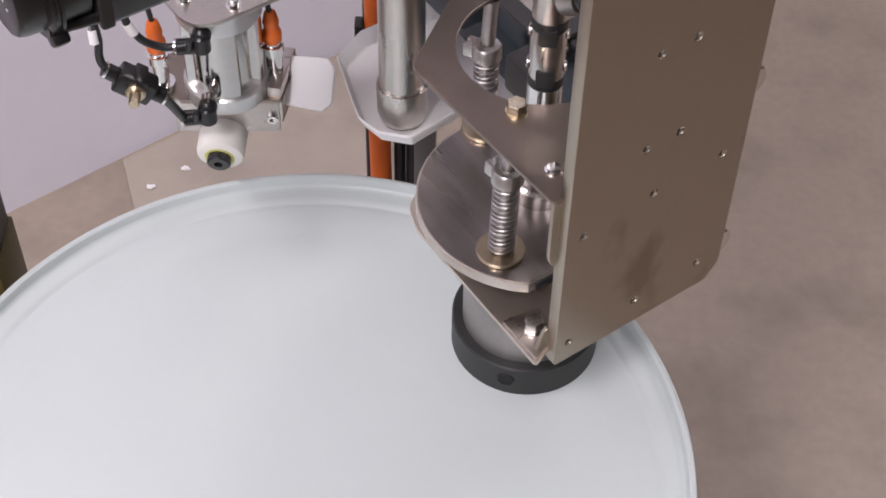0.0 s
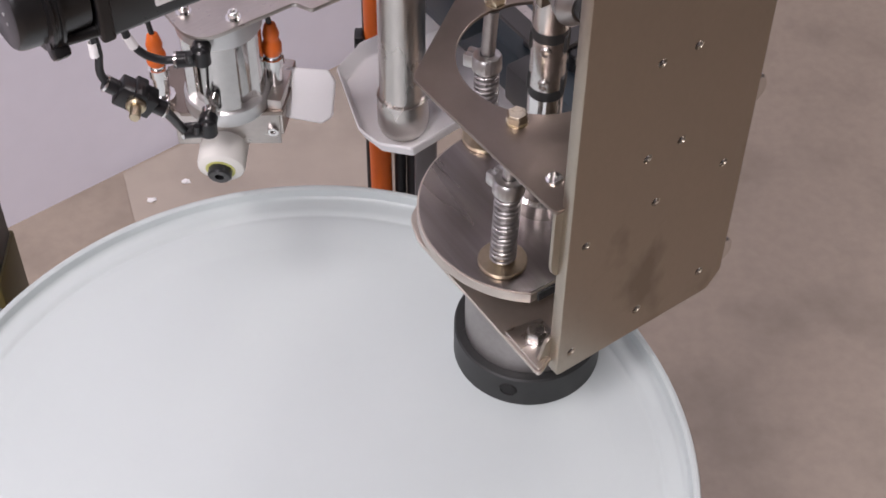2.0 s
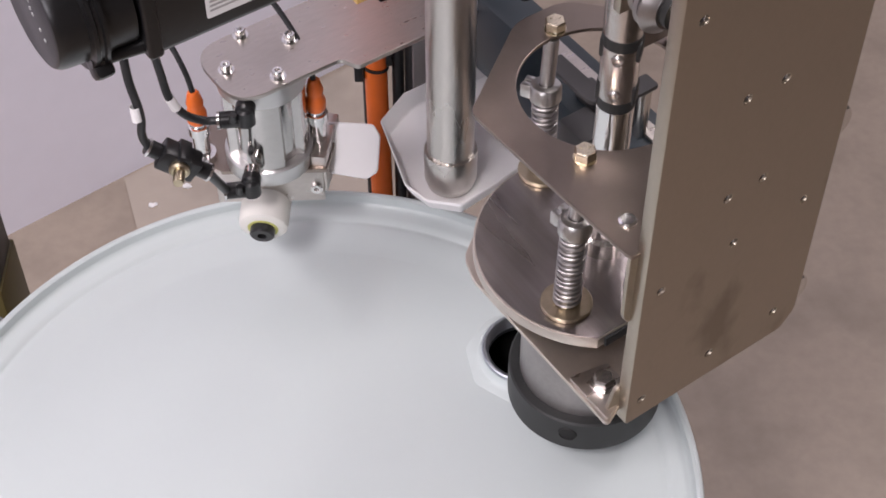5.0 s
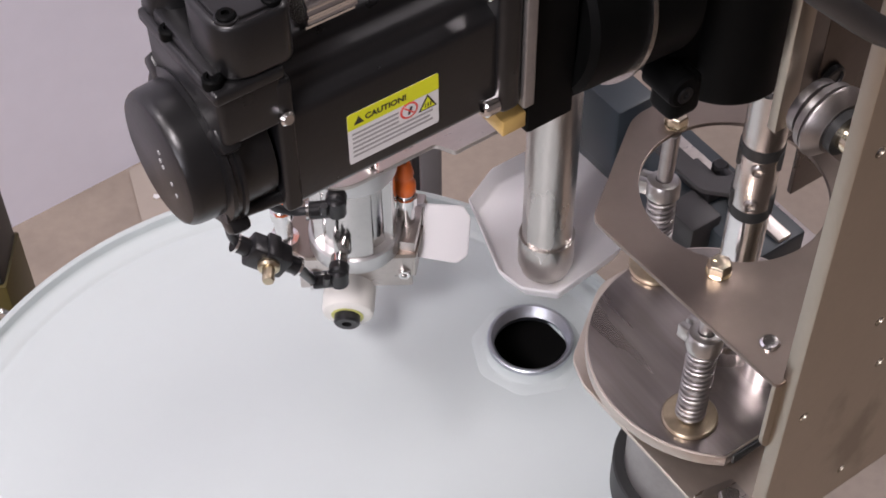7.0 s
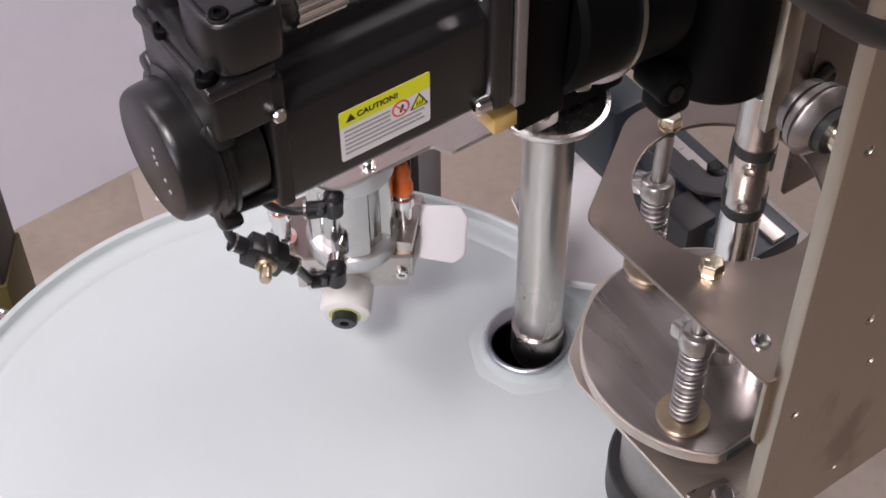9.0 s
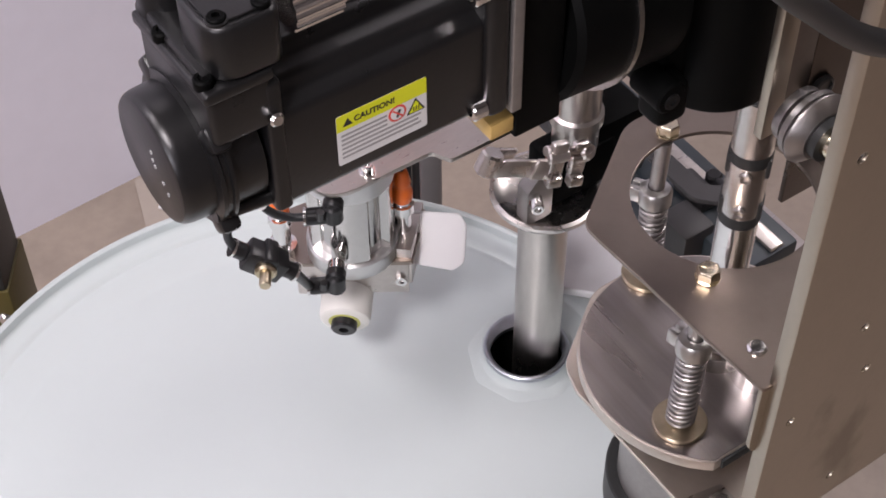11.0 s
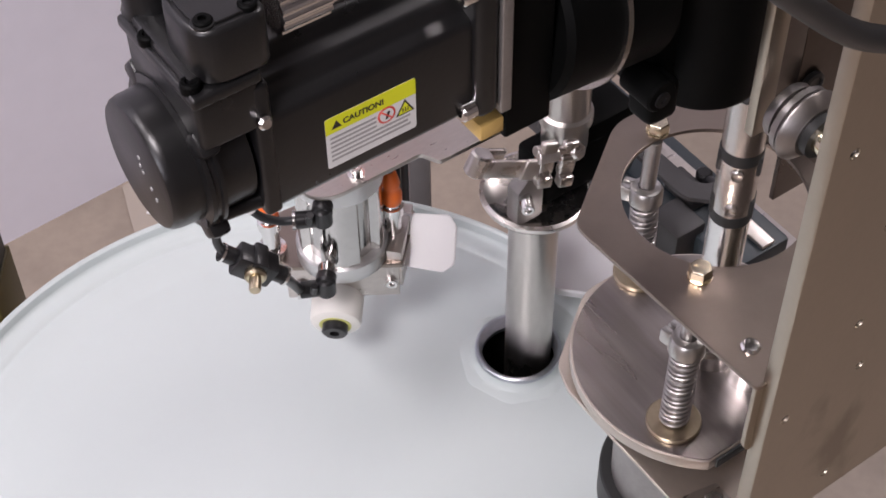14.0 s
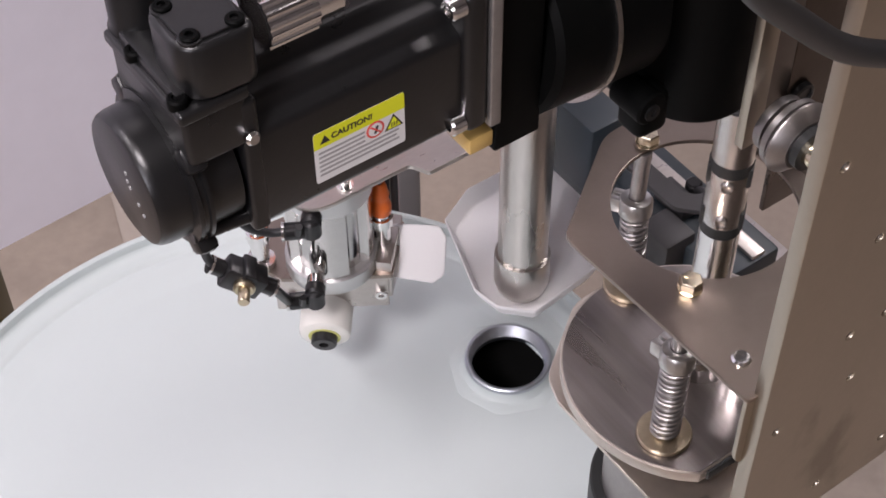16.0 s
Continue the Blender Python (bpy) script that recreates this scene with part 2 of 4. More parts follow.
# ---- the hall ----
def build_hall():
    bm = bmesh.new()
    box(bm, (-4, -4, -0.1), (6, 6, 0.0))
    world_thing("floor", bm, M_CONCRETE, "worn brown-grey polished concrete floor", "floor", "structure")
    a, b = Vector((-0.567, 1.034)), Vector((-0.026, 1.439))
    d = (b - a).normalized()
    n = Vector((-d.y, d.x))

    def wall(name, p, q, thick, out):
        bm = bmesh.new()
        vs = []
        for z in (0, 3.6):
            for c in (p, q, q + out * thick, p + out * thick):
                vs.append(bm.verts.new((c.x, c.y, z)))
        for f in ((0, 1, 2, 3), (7, 6, 5, 4), (0, 4, 5, 1), (1, 5, 6, 2), (2, 6, 7, 3), (3, 7, 4, 0)):
            bm.faces.new([vs[i] for i in f])
        if name == "wall_back":
            return world_thing(name, bm, M_WALL, "smooth white painted wall of the hall", "wall", "structure")
        return world_thing(name, bm, M_UNSEEN_WALL, "unseen closing wall, darkened for metal reflections", "wall", "structure")
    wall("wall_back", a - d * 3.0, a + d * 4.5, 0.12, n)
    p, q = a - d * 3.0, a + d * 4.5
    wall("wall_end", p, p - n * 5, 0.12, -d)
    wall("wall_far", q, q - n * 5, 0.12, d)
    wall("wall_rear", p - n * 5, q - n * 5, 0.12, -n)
    # Unseen frame added behind the fill lamp; the wall has no opening.
    fill_frame = tagged(new("added_fill_frame"), "unseen white frame added behind the fill lamp", "window", "", "structure")
    fill_frame.matrix_world = Matrix.Translation((p.x - n.x * 2.6 + d.x * 0.03, p.y - n.y * 2.6 + d.y * 0.03, 2.1)) @ Matrix.Rotation(math.atan2(-n.y, -n.x), 4, "Z")
    for lo, hi in (((-0.8, -0.03, -0.8), (-0.72, 0.03, 0.8)), ((0.72, -0.03, -0.8), (0.8, 0.03, 0.8)), ((-0.72, -0.03, 0.72), (0.72, 0.03, 0.8)), ((-0.72, -0.03, -0.8), (0.72, 0.03, -0.72)), ((-0.03, -0.02, -0.72), (0.03, 0.02, 0.72))):
        bm = bmesh.new()
        box(bm, lo, hi, 0.004)
        part("fill_frame_bar", bm, M_WHITE, fill_frame)
    bm = bmesh.new()
    box(bm, (-4, -4, 3.6), (6, 6, 3.7))
    world_thing("ceiling", bm, M_CEIL, "unseen ceiling darkened to dim the plates' reflections", "ceiling", "structure")


def build_floor_bits():
    # Thin patch added on the floor to paint the wall's reflection.
    bm = bmesh.new()
    vs = [bm.verts.new((x, y, z)) for z in (0.001, 0.004) for x, y in ((-0.405, 1.145), (-0.300, 0.80), (0.02, 0.80), (0.02, 1.455))]
    for f in ((3, 2, 1, 0), (4, 5, 6, 7), (0, 1, 5, 4), (1, 2, 6, 5), (2, 3, 7, 6), (3, 0, 4, 7)):
        bm.faces.new([vs[i] for i in f])
    world_thing("floor_reflection", bm, M_FLOOR_REFLECTION, "pale glossy patch painting the wall's reflection on the floor", "sheet")
    rnd = random.Random(4)
    for x, y in ((-0.352, 1.085), (-0.30, 1.125), (-0.415, 1.19)):
        bm = bmesh.new()
        bmesh.ops.create_icosphere(bm, subdivisions=2, radius=0.005)
        for v in bm.verts:
            v.co = Vector((v.co.x * 1.3, v.co.y, v.co.z * 0.5)) * (1 + 0.5 * rnd.uniform(-1, 1))
        bmesh.ops.translate(bm, verts=bm.verts, vec=(x, y, 0.006))
        world_thing("plastic_scrap", bm, M_WHITE, "small crumpled white scrap on the floor", "scrap")
    # A plain box is added over each unseen lamp.
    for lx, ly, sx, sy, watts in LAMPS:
        lamp = thing("added_lamp_box", "white box added above an unseen lamp", "ceiling light", "ceiling lights")
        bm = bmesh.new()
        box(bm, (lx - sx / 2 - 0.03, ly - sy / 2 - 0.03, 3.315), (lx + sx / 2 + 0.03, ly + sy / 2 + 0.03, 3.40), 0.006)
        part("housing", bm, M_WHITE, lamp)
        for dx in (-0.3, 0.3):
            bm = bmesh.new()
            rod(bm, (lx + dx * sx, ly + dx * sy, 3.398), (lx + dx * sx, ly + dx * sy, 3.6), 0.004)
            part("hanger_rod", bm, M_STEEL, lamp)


def build_posts():
    post = thing("guard_post", "black and olive-yellow steel post beside the drum", "post")
    bm = bmesh.new()
    box(bm, (-0.345, 0.240, 0.0), (-0.280, 0.300, RIM + 0.35), 0.003)
    part("tube", bm, M_OLIVE, post)
    bm = bmesh.new()
    box(bm, (-0.3475, 0.2375, RIM - 0.20), (-0.2775, 0.3025, RIM - 0.070), 0.002)
    part("sleeve", bm, M_YELLOWPAINT, post, "olive-yellow painted sleeve")
    bm = bmesh.new()
    lathe(bm, [(0, 0.004), (0.004, 0.004), (0.006, 0.002), (0.0065, 0)], aim((-0.288, 0.2373, RIM - 0.105), (0, -1, 0)), 16)
    part("screw", bm, M_STEEL, post)

    col = thing("machine_column", "grey enamelled square steel machine column", "column")
    bm = bmesh.new()
    box(bm, (0.079, 0.44, 0.012), (0.101, 0.49, 2.6), 0.004)
    part("column_tube", bm, M_GREYPOST, col)
    bm = bmesh.new()
    box(bm, (0.02, 0.38, 0.0), (0.23, 0.58, 0.012), 0.002)
    part("foot_plate", bm, M_GREYPOST, col)

    duct = thing("orange_conduit", "bright orange flexible conduit standing behind the drum", "conduit")
    part("hose", tube_mesh([(0.045, 0.47, 0.0), (0.046, 0.47, 0.5), (0.044, 0.47, 0.9), (0.043, 0.47, 1.5), (0.043, 0.47, 2.6)], 0.011), M_ORANGE, duct)
    bm = bmesh.new()
    lathe(bm, [(0.0112, -0.0015), (0.0125, -0.0015), (0.0125, 0.0015), (0.0112, 0.0015)], aim((0.0445, 0.47, 0.86), (0.1, 0.1, 1)), 20, True)
    part("cable_tie", bm, M_PLASTIC, duct)
    bm = bmesh.new()
    box(bm, (0.024, 0.462, 0.845), (0.0335, 0.478, 0.895), 0.002)
    box(bm, (0.0335, 0.466, 0.862), (0.060, 0.474, 0.872), 0.001)
    part("cable_clip", bm, M_PLASTIC, duct, "square black cable clip")
    for dx, r in (((0.017, 0.006), (0.031, 0.008), (-0.012, 0.005))):
        world_thing("cable", tube_mesh([(0.048 + dx, 0.475, 0.0), (0.047 + dx, 0.475, 0.6), (0.049 + dx, 0.475, 1.1), (0.047 + dx, 0.475, 2.6)], r),
                        M_CABLE, "black rubber cable running up beside the conduit", "cable")


# ---- the drum ----
def build_drum():
    drum = thing("steel_drum", "pale grey-green enamelled steel drum with open bung hole", "drum")
    drum.location = (0, 0, RIM)
    bm = bmesh.new()
    prof = [(0.2905, -0.012), (0.2865, -0.02), (0.2865, -0.27)]
    for zc in (-0.29, -0.58):
        prof += [(0.2865, zc + 0.016), (0.291, zc + 0.008), (0.2925, zc), (0.291, zc - 0.008), (0.2865, zc - 0.016)]
    prof += [(0.2865, -0.86), (0.2915, -0.872), (0.2915, -0.88), (0.27, -0.88), (0.27, -0.865), (0, -0.865)]
    lathe(bm, prof, seg=160)
    part("body", bm, M_DRUM, drum)
    bm = bmesh.new()
    lathe(bm, [(0.2905, -0.012), (0.2925, -0.0085), (0.2928, -0.004), (0.2915, -0.0008), (0.289, 0.0), (0.2868, -0.0012), (0.2860, -0.004), (0.2856, -0.0080)], seg=200)
    part("chime", bm, M_DRUM, drum, "rolled grey-green rim of the drum")
    # the sunken lid, with a gently raised field and the hole for the flange
    hx, hy = HOLE
    bm = bmesh.new()
    seg = 200
    lathe(bm, [(0.2856, -0.0080), (0.2848, -0.0092), (0.2832, -0.0102), (0.280, -0.0108), (0.2745, -0.0112), (0.2705, -0.0119), (0.2688, -0.0134), (0.2674, -0.0140), (0.2658, -0.0137), (0.262, -0.0139), (0.256, -0.0146), (0.249, -0.0158), (0.242, -0.0168), (0.236, -0.0172)], seg=seg)
    me = bpy.data.meshes.new("lid_edge")
    bm.to_mesh(me)
    bm.free()
    flat = plate_mesh([(0.2361 * math.cos(2 * math.pi * k / seg), 0.2361 * math.sin(2 * math.pi * k / seg)) for k in range(seg)],
                      [(hx, hy, 0.033)], 0.0012, 0.0001, Matrix.Translation((0, 0, -0.0172)))
    bm = bmesh.new()
    bm.from_mesh(me)
    bm.from_mesh(flat)
    part("lid", bm, M_DRUM, drum, "smooth sunken drum head with soft sheen", 50)
    # the pressed eight-sided seat and the threaded neck
    bm = bmesh.new()
    n = 96
    rings = []
    for kind, r, z in (("oct", 0.0455, -0.0174), ("oct", 0.0440, -0.0166), ("oct", 0.0405, -0.0158), ("c", 0.0374, -0.0150), ("c", 0.0354, -0.0130), ("c", 0.0340, -0.0085), ("c", 0.0336, -0.0058)):
        ring = []
        for k in range(n):
            a = 2 * math.pi * k / n
            b = (a + radians(12)) % (math.pi / 4) - math.pi / 8
            f = min(1.0 / math.cos(b), 1.055) * 0.985 if kind == "oct" else 1.0
            ring.append(bm.verts.new((hx + r * f * math.cos(a), hy + r * f * math.sin(a), z)))
        rings.append(ring)
    for a, b in zip(rings, rings[1:]):
        for k in range(n):
            bm.faces.new((a[k], a[(k + 1) % n], b[(k + 1) % n], b[k]))
    seat = part("bung_seat", bm, M_DRUM, drum, "pressed eight-sided seat of the bung hole", 30)
    bm = bmesh.new()
    prof = [(0.0345, -0.0080), (0.0341, -0.0052), (0.0330, -0.0044), (0.0314, -0.0044), (0.0304, -0.0052)]
    for k in range(5):
        z = -0.0055 - 0.0022 * k
        prof += [(0.0302, z), (0.0290, z - 0.0011)]
    prof += [(0.0292, -0.020), (0.031, -0.020)]
    lathe(bm, prof, Matrix.Translation((hx, hy, 0.0006)), seg=72)
    part("threaded_neck", bm, M_ZINC, drum, "zinc-plated threaded neck of the bung hole")
    # Near-black cylinder paints the shade seen through the bung hole.
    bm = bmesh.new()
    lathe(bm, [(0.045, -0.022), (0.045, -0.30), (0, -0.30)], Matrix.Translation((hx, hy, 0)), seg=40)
    part("hole_shade", bm, M_DARK, drum, "near-black cylinder painting the shade inside the drum")


# ---- the machine: everything below is in the machine's own frame ----
def machine_pose(s, lift=0.0, dx=0.0, dy=0.0):
    a = radians(YAW)
    y = -s + dy
    return pose(HOLE[0] + math.cos(a) * dx - math.sin(a) * y, HOLE[1] + math.sin(a) * dx + math.cos(a) * y, RIM + lift, 0, 0, YAW)


CYL = (-0.1015, 0.273)


def build_gripper():
    g = thing("drum_locator", "pneumatic drum locator with polished cylinder and white nylon roller", "pneumatic cylinder")
    out = rounded([(-0.141, 0.236), (-0.054, 0.236), (-0.047, 0.222), (0.06, 0.222), (0.06, 0.305), (-0.141, 0.305)], [0.026, 0.006, 0.004, 0.002, 0.002, 0.026], 8)
    top = part("mounting_plate", plate_mesh(out, [], 0.004, 0.0004, Matrix.Translation((0, 0, 0.2035))), M_BRACKET, g, "brushed steel mounting plate")
    for dx, dy in ((-0.0275, -0.001), (0.0, -0.0280), (0.0275, 0.001), (0.0, 0.0265)):
        bm = bmesh.new()
        lathe(bm, [(0, 0.0), (0.0062, 0.0), (0.0062, 0.0012), (0.0042, 0.0012), (0.0042, 0.0062), (0.0036, 0.0068), (0.0021, 0.0068), (0.0021, 0.0035), (0, 0.0035)], aim((CYL[0] + dx, CYL[1] + dy, 0.2035), (0, 0, 1)), 18)
        part("cap_screw", bm, M_CHROME, top, "small bright socket screw")
    x, y = CYL
    at = Matrix.Translation((x, y, 0))
    bm = bmesh.new()
    lathe(bm, [(0.0, 0.1995), (0.033, 0.1995), (0.0335, 0.199), (0.0335, 0.180), (0.0325, 0.179), (0, 0.179)], at, 64)
    part("cylinder_head", bm, M_ANODISED, g, "silver cylinder head")
    bm = bmesh.new()
    n = 96
    rings = []
    for z in (0.1795, 0.114):
        ring = []
        for k in range(n):
            a = 2 * math.pi * k / n
            c = abs(((a + math.pi / 4) % (math.pi / 2)) - math.pi / 4)
            r = 0.0318 if c > 0.30 else (0.0265 if c < 0.24 else 0.0285)
            ring.append(bm.verts.new((x + r * math.cos(a + 0.2), y + r * math.sin(a + 0.2), z)))
        rings.append(ring)
    for k in range(n):
        bm.faces.new((rings[0][k], rings[0][(k + 1) % n], rings[1][(k + 1) % n], rings[1][k]))
    part("barrel", bm, M_BARREL, g, "mirror-bright fluted cylinder barrel", 25)
    bm = bmesh.new()
    lathe(bm, [(0, 0.1145), (0.0325, 0.1145), (0.0342, 0.113), (0.0342, 0.100), (0.0335, 0.099), (0, 0.099)], at, 64)
    part("cylinder_foot", bm, M_ANODISED, g, "silver cylinder foot ring")
    # base bracket, turned to face the drum
    out = rounded([(-0.1415, 0.279), (-0.0735, 0.2345), (-0.036, 0.273), (-0.080, 0.328), (-0.127, 0.333), (-0.155, 0.309)], [0.002, 0.002, 0.004, 0.008, 0.008, 0.008])
    part("base_plate", plate_mesh(out, [], 0.004, 0.0004, Matrix.Translation((0, 0, 0.1000))), M_MIDDLE, g, "dull steel base plate")
    a, b = Vector((-0.1415, 0.279)), Vector((-0.0735, 0.2345))
    turn = math.atan2(b.y - a.y, b.x - a.x)
    face = Matrix.Translation((a.x, a.y, 0)) @ Matrix.Rotation(turn, 4, "Z")
    n = (b - a).length
    bm = bmesh.new()
    box(bm, (-0.006, 0.0, 0.064), (n - 0.003, 0.004, 0.0995), 0.0012, face)
    front = part("front_flange", bm, M_BRACKET, g, "brushed steel flange with socket screws")
    for sx in (0.004, n - 0.009):
        bm = bmesh.new()
        lathe(bm, [(0.0048, 0), (0.0048, 0.003), (0.0042, 0.0036), (0.0022, 0.0036), (0.0022, 0.001), (0, 0.001)], face @ aim((sx, 0.0, 0.080), (0, -1, 0)), 18)
        part("socket_screw", bm, M_CHROME, front)
    c2 = Vector((-0.036, 0.273))
    side = Matrix.Translation((b.x, b.y, 0)) @ Matrix.Rotation(math.atan2(c2.y - b.y, c2.x - b.x), 4, "Z")
    bm = bmesh.new()
    box(bm, (0.002, 0.001, 0.072), (0.052, 0.013, 0.1095), 0.001, side)
    part("side_bracket", bm, M_BRACKET, g)
    # the roller on its arm
    d = Vector((0.60, 0.76, 0.20)).normalized()
    c = Vector((-0.1285, 0.2465, 0.0545))
    bm = bmesh.new()
    lathe(bm, [(0.0, 0.0), (0.0160, 0.0), (0.0187, 0.0018), (0.0196, 0.0050), (0.0200, 0.044), (0.0180, 0.047), (0, 0.047)], aim(c, d), 48)
    roller = part("roller", bm, M_ROLLER, g, "white nylon roller")
    bm = bmesh.new()
    lathe(bm, [(0.0098, -0.0004), (0.0122, -0.0004), (0.0122, 0.0012), (0.0098, 0.0012)], aim(c, d), 32, True)
    part("seal_ring", bm, M_YELLOWISH, roller, "yellow-green ring round the hub")
    bm = bmesh.new()
    lathe(bm, [(0.0098, 0.002), (0.0098, -0.006), (0.0085, -0.0072), (0.0038, -0.0072), (0.0034, 0.0), (0, 0.0)], aim(c, d), 32)
    part("hub", bm, M_PLASTIC, roller, "black hub cap with a bore")
    bm = bmesh.new()
    box(bm, (0.012, 0.004, 0.050), (0.040, 0.020, 0.0965), 0.001, face)
    part("roller_arm", bm, M_BRACKET, g)
    # white guide pad, leaning
    u = Vector((0.82, -0.57, 0.0)).normalized()
    v = Vector((-0.507, -0.547, -0.667))
    v = (v - u * u.dot(v)).normalized()
    w = u.cross(v)
    o = Vector((-0.046, 0.268, 0.101))
    m = Matrix(((u.x, v.x, w.x, o.x), (u.y, v.y, w.y, o.y), (u.z, v.z, w.z, o.z), (0, 0, 0, 1)))
    me = plate_mesh(rounded([(-0.004, -0.004), (0.031, -0.002), (0.036, 0.006), (0.034, 0.034), (0.026, 0.039), (-0.004, 0.034)], [0.003, 0.004, 0.006, 0.006, 0.004, 0.003]), [], 0.009, 0.0012, m)
    part("guide_pad", me, M_WHITE, g, "white plastic guide pad")
    # sensors
    for sx, sy, z in ((-0.1460, 0.3000, 0.1305), (-0.0645, 0.2600, 0.1305)):
        bm = bmesh.new()
        lathe(bm, [(0.0, -0.030), (0.0108, -0.030), (0.0108, -0.024), (0.0068, -0.0235), (0.0068, -0.002), (0.0088, -0.002), (0.0088, 0.006), (0.0068, 0.0065), (0.0068, 0.010), (0.0, 0.010)], Matrix.Translation((sx, sy, z)), 12)
        part("sensor_nut", bm, M_CHROME, g, "bright knurled sensor nut")
        bm = bmesh.new()
        lathe(bm, [(0.0066, 0.009), (0.0078, 0.011), (0.0080, 0.018), (0.0070, 0.021), (0.0060, 0.0235), (0.0062, 0.0265), (0.0068, 0.029), (0.0056, 0.034), (0.0046, 0.0385), (0.0030, 0.040), (0, 0.040)], Matrix.Translation((sx, sy, z)), 20)
        part("plug", bm, M_ORANGE, g, "orange cable plug")
        part("lead", tube_mesh([(sx, sy, z + 0.037), (sx - 0.002, sy + 0.004, z + 0.058), (sx - 0.006, sy + 0.02, z + 0.082), (sx - 0.02, sy + 0.05, z + 0.12)], 0.0022), M_CABLE, g)
    # push-in elbows
    for px, py, pz in ((-0.1335, 0.2400, 0.1875), (-0.1365, 0.2395, 0.1150)):
        p = Vector((px, py, pz))
        bm = bmesh.new()
        lathe(bm, [(0, 0), (0.0064, 0), (0.0064, 0.010), (0, 0.010)], aim(p + Vector((0.0075, 0.0105, 0.004)), (-0.56, -0.83, 0.0)), 16)
        part("fitting_collar", bm, M_CHROME, g, "nickel fitting collar")
        bm = bmesh.new()
        rod(bm, p + Vector((0.004, 0.005, 0.004)), p + Vector((-0.002, -0.003, 0.004)), 0.0074, 0.0018)
        rod(bm, p + Vector((0, 0, 0.007)), p + Vector((0, 0, -0.010)), 0.0070, 0.0018)
        rod(bm, p + Vector((0.003, 0, -0.005)), p + Vector((-0.0165, 0.0100, -0.005)), 0.0064, 0.0012)
        rod(bm, p + Vector((-0.010, 0.001, -0.003)), p + Vector((-0.010, -0.001, 0.006)), 0.0028)
        part("elbow", bm, M_PLASTIC, g, "black push-in elbow fitting")
        bm = bmesh.new()
        lathe(bm, [(0.0064, 0), (0.0069, 0), (0.0069, 0.002), (0.0064, 0.002)], aim(p + Vector((-0.0160, 0.0097, -0.005)), (-0.85, 0.52, 0)), 18, True)
        part("collet", bm, M_CHROME, g)
    # flow valve
    d = Vector((0.66, -0.38, -0.56)).normalized()
    c = Vector((-0.1915, 0.234, 0.1790))
    m = aim(c, d)
    bm = bmesh.new()
    box(bm, (-0.0085, -0.0095, -0.016), (0.0085, 0.0095, 0.014), 0.002, m)
    rod(bm, m @ Vector((0, 0, -0.016)), m @ Vector((0, 0, -0.026)), 0.0062)
    rod(bm, m @ Vector((0, 0, 0.014)), m @ Vector((0, 0, 0.023)), 0.0062)
    box(bm, (-0.010, -0.004, -0.006), (0.010, 0.012, 0.004), 0.0015, m)
    valve = part("flow_valve", bm, M_PLASTIC, g, "black in-line flow valve")
    bm = bmesh.new()
    kd = (-0.50, -0.80, 0.02)
    kp = c + Vector((-0.004, -0.0075, 0.001))
    lathe(bm, [(0, 0), (0.0072, 0), (0.0076, 0.001), (0.0076, 0.0035), (0.006, 0.005), (0.0042, 0.005), (0.0042, 0.014), (0.0035, 0.0155), (0, 0.0155)], aim(kp, kd), 20)
    part("adjusting_screw", bm, M_BRASS, valve, "brass adjusting screw with lock nut")
    for zz in (-0.0265, 0.0225):
        bm = bmesh.new()
        lathe(bm, [(0.0058, 0), (0.0068, 0), (0.0068, 0.0018), (0.0058, 0.0018)], aim(m @ Vector((0, 0, zz)), d), 18, True)
        part("collet", bm, M_CHROME, valve)
    a = m @ Vector((0, 0, 0.022))
    part("air_hose", tube_mesh([a, a.lerp(Vector((-0.1525, 0.2492, 0.1100)), 0.5), Vector((-0.1525, 0.2492, 0.1100))], 0.0036), M_CABLE, g)
    a = m @ Vector((0, 0, -0.024))
    part("air_hose", tube_mesh([a, a - d * 0.004 + Vector((0.0, 0.0, 0.008)), (-0.2100, 0.2440, 0.2240), (-0.2115, 0.250, 0.262), (-0.202, 0.264, 0.31), (-0.17, 0.28, 0.36)], 0.0031), M_CABLE, g)
    part("air_hose", tube_mesh([(-0.149, 0.2495, 0.1825), (-0.160, 0.255, 0.184), (-0.177, 0.258, 0.203), (-0.184, 0.260, 0.24), (-0.184, 0.262, 0.29), (-0.16, 0.28, 0.34)], 0.0031), M_CABLE, g)
    for p, dd in (((-0.2126, 0.2445, 0.2285), (0.05, 0.1, 1)), ((-0.1795, 0.2587, 0.2090), (-0.32, 0.1, 1))):
        bm = bmesh.new()
        lathe(bm, [(0.0032, -0.006), (0.0037, -0.006), (0.0037, 0.006), (0.0032, 0.006)], aim(p, dd), 16, True)
        part("hose_marker", bm, M_WHITE, g, "white cable marker sleeve")
    # hanger arm up to the slide, out of sight behind the motor
    bm = bmesh.new()
    box(bm, (0.050, 0.292, 0.1995), (0.060, 0.304, 1.45), 0.002)
    part("hanger", bm, M_GREYPOST, g)
    return g


NOZ = (0.010, 0.186)


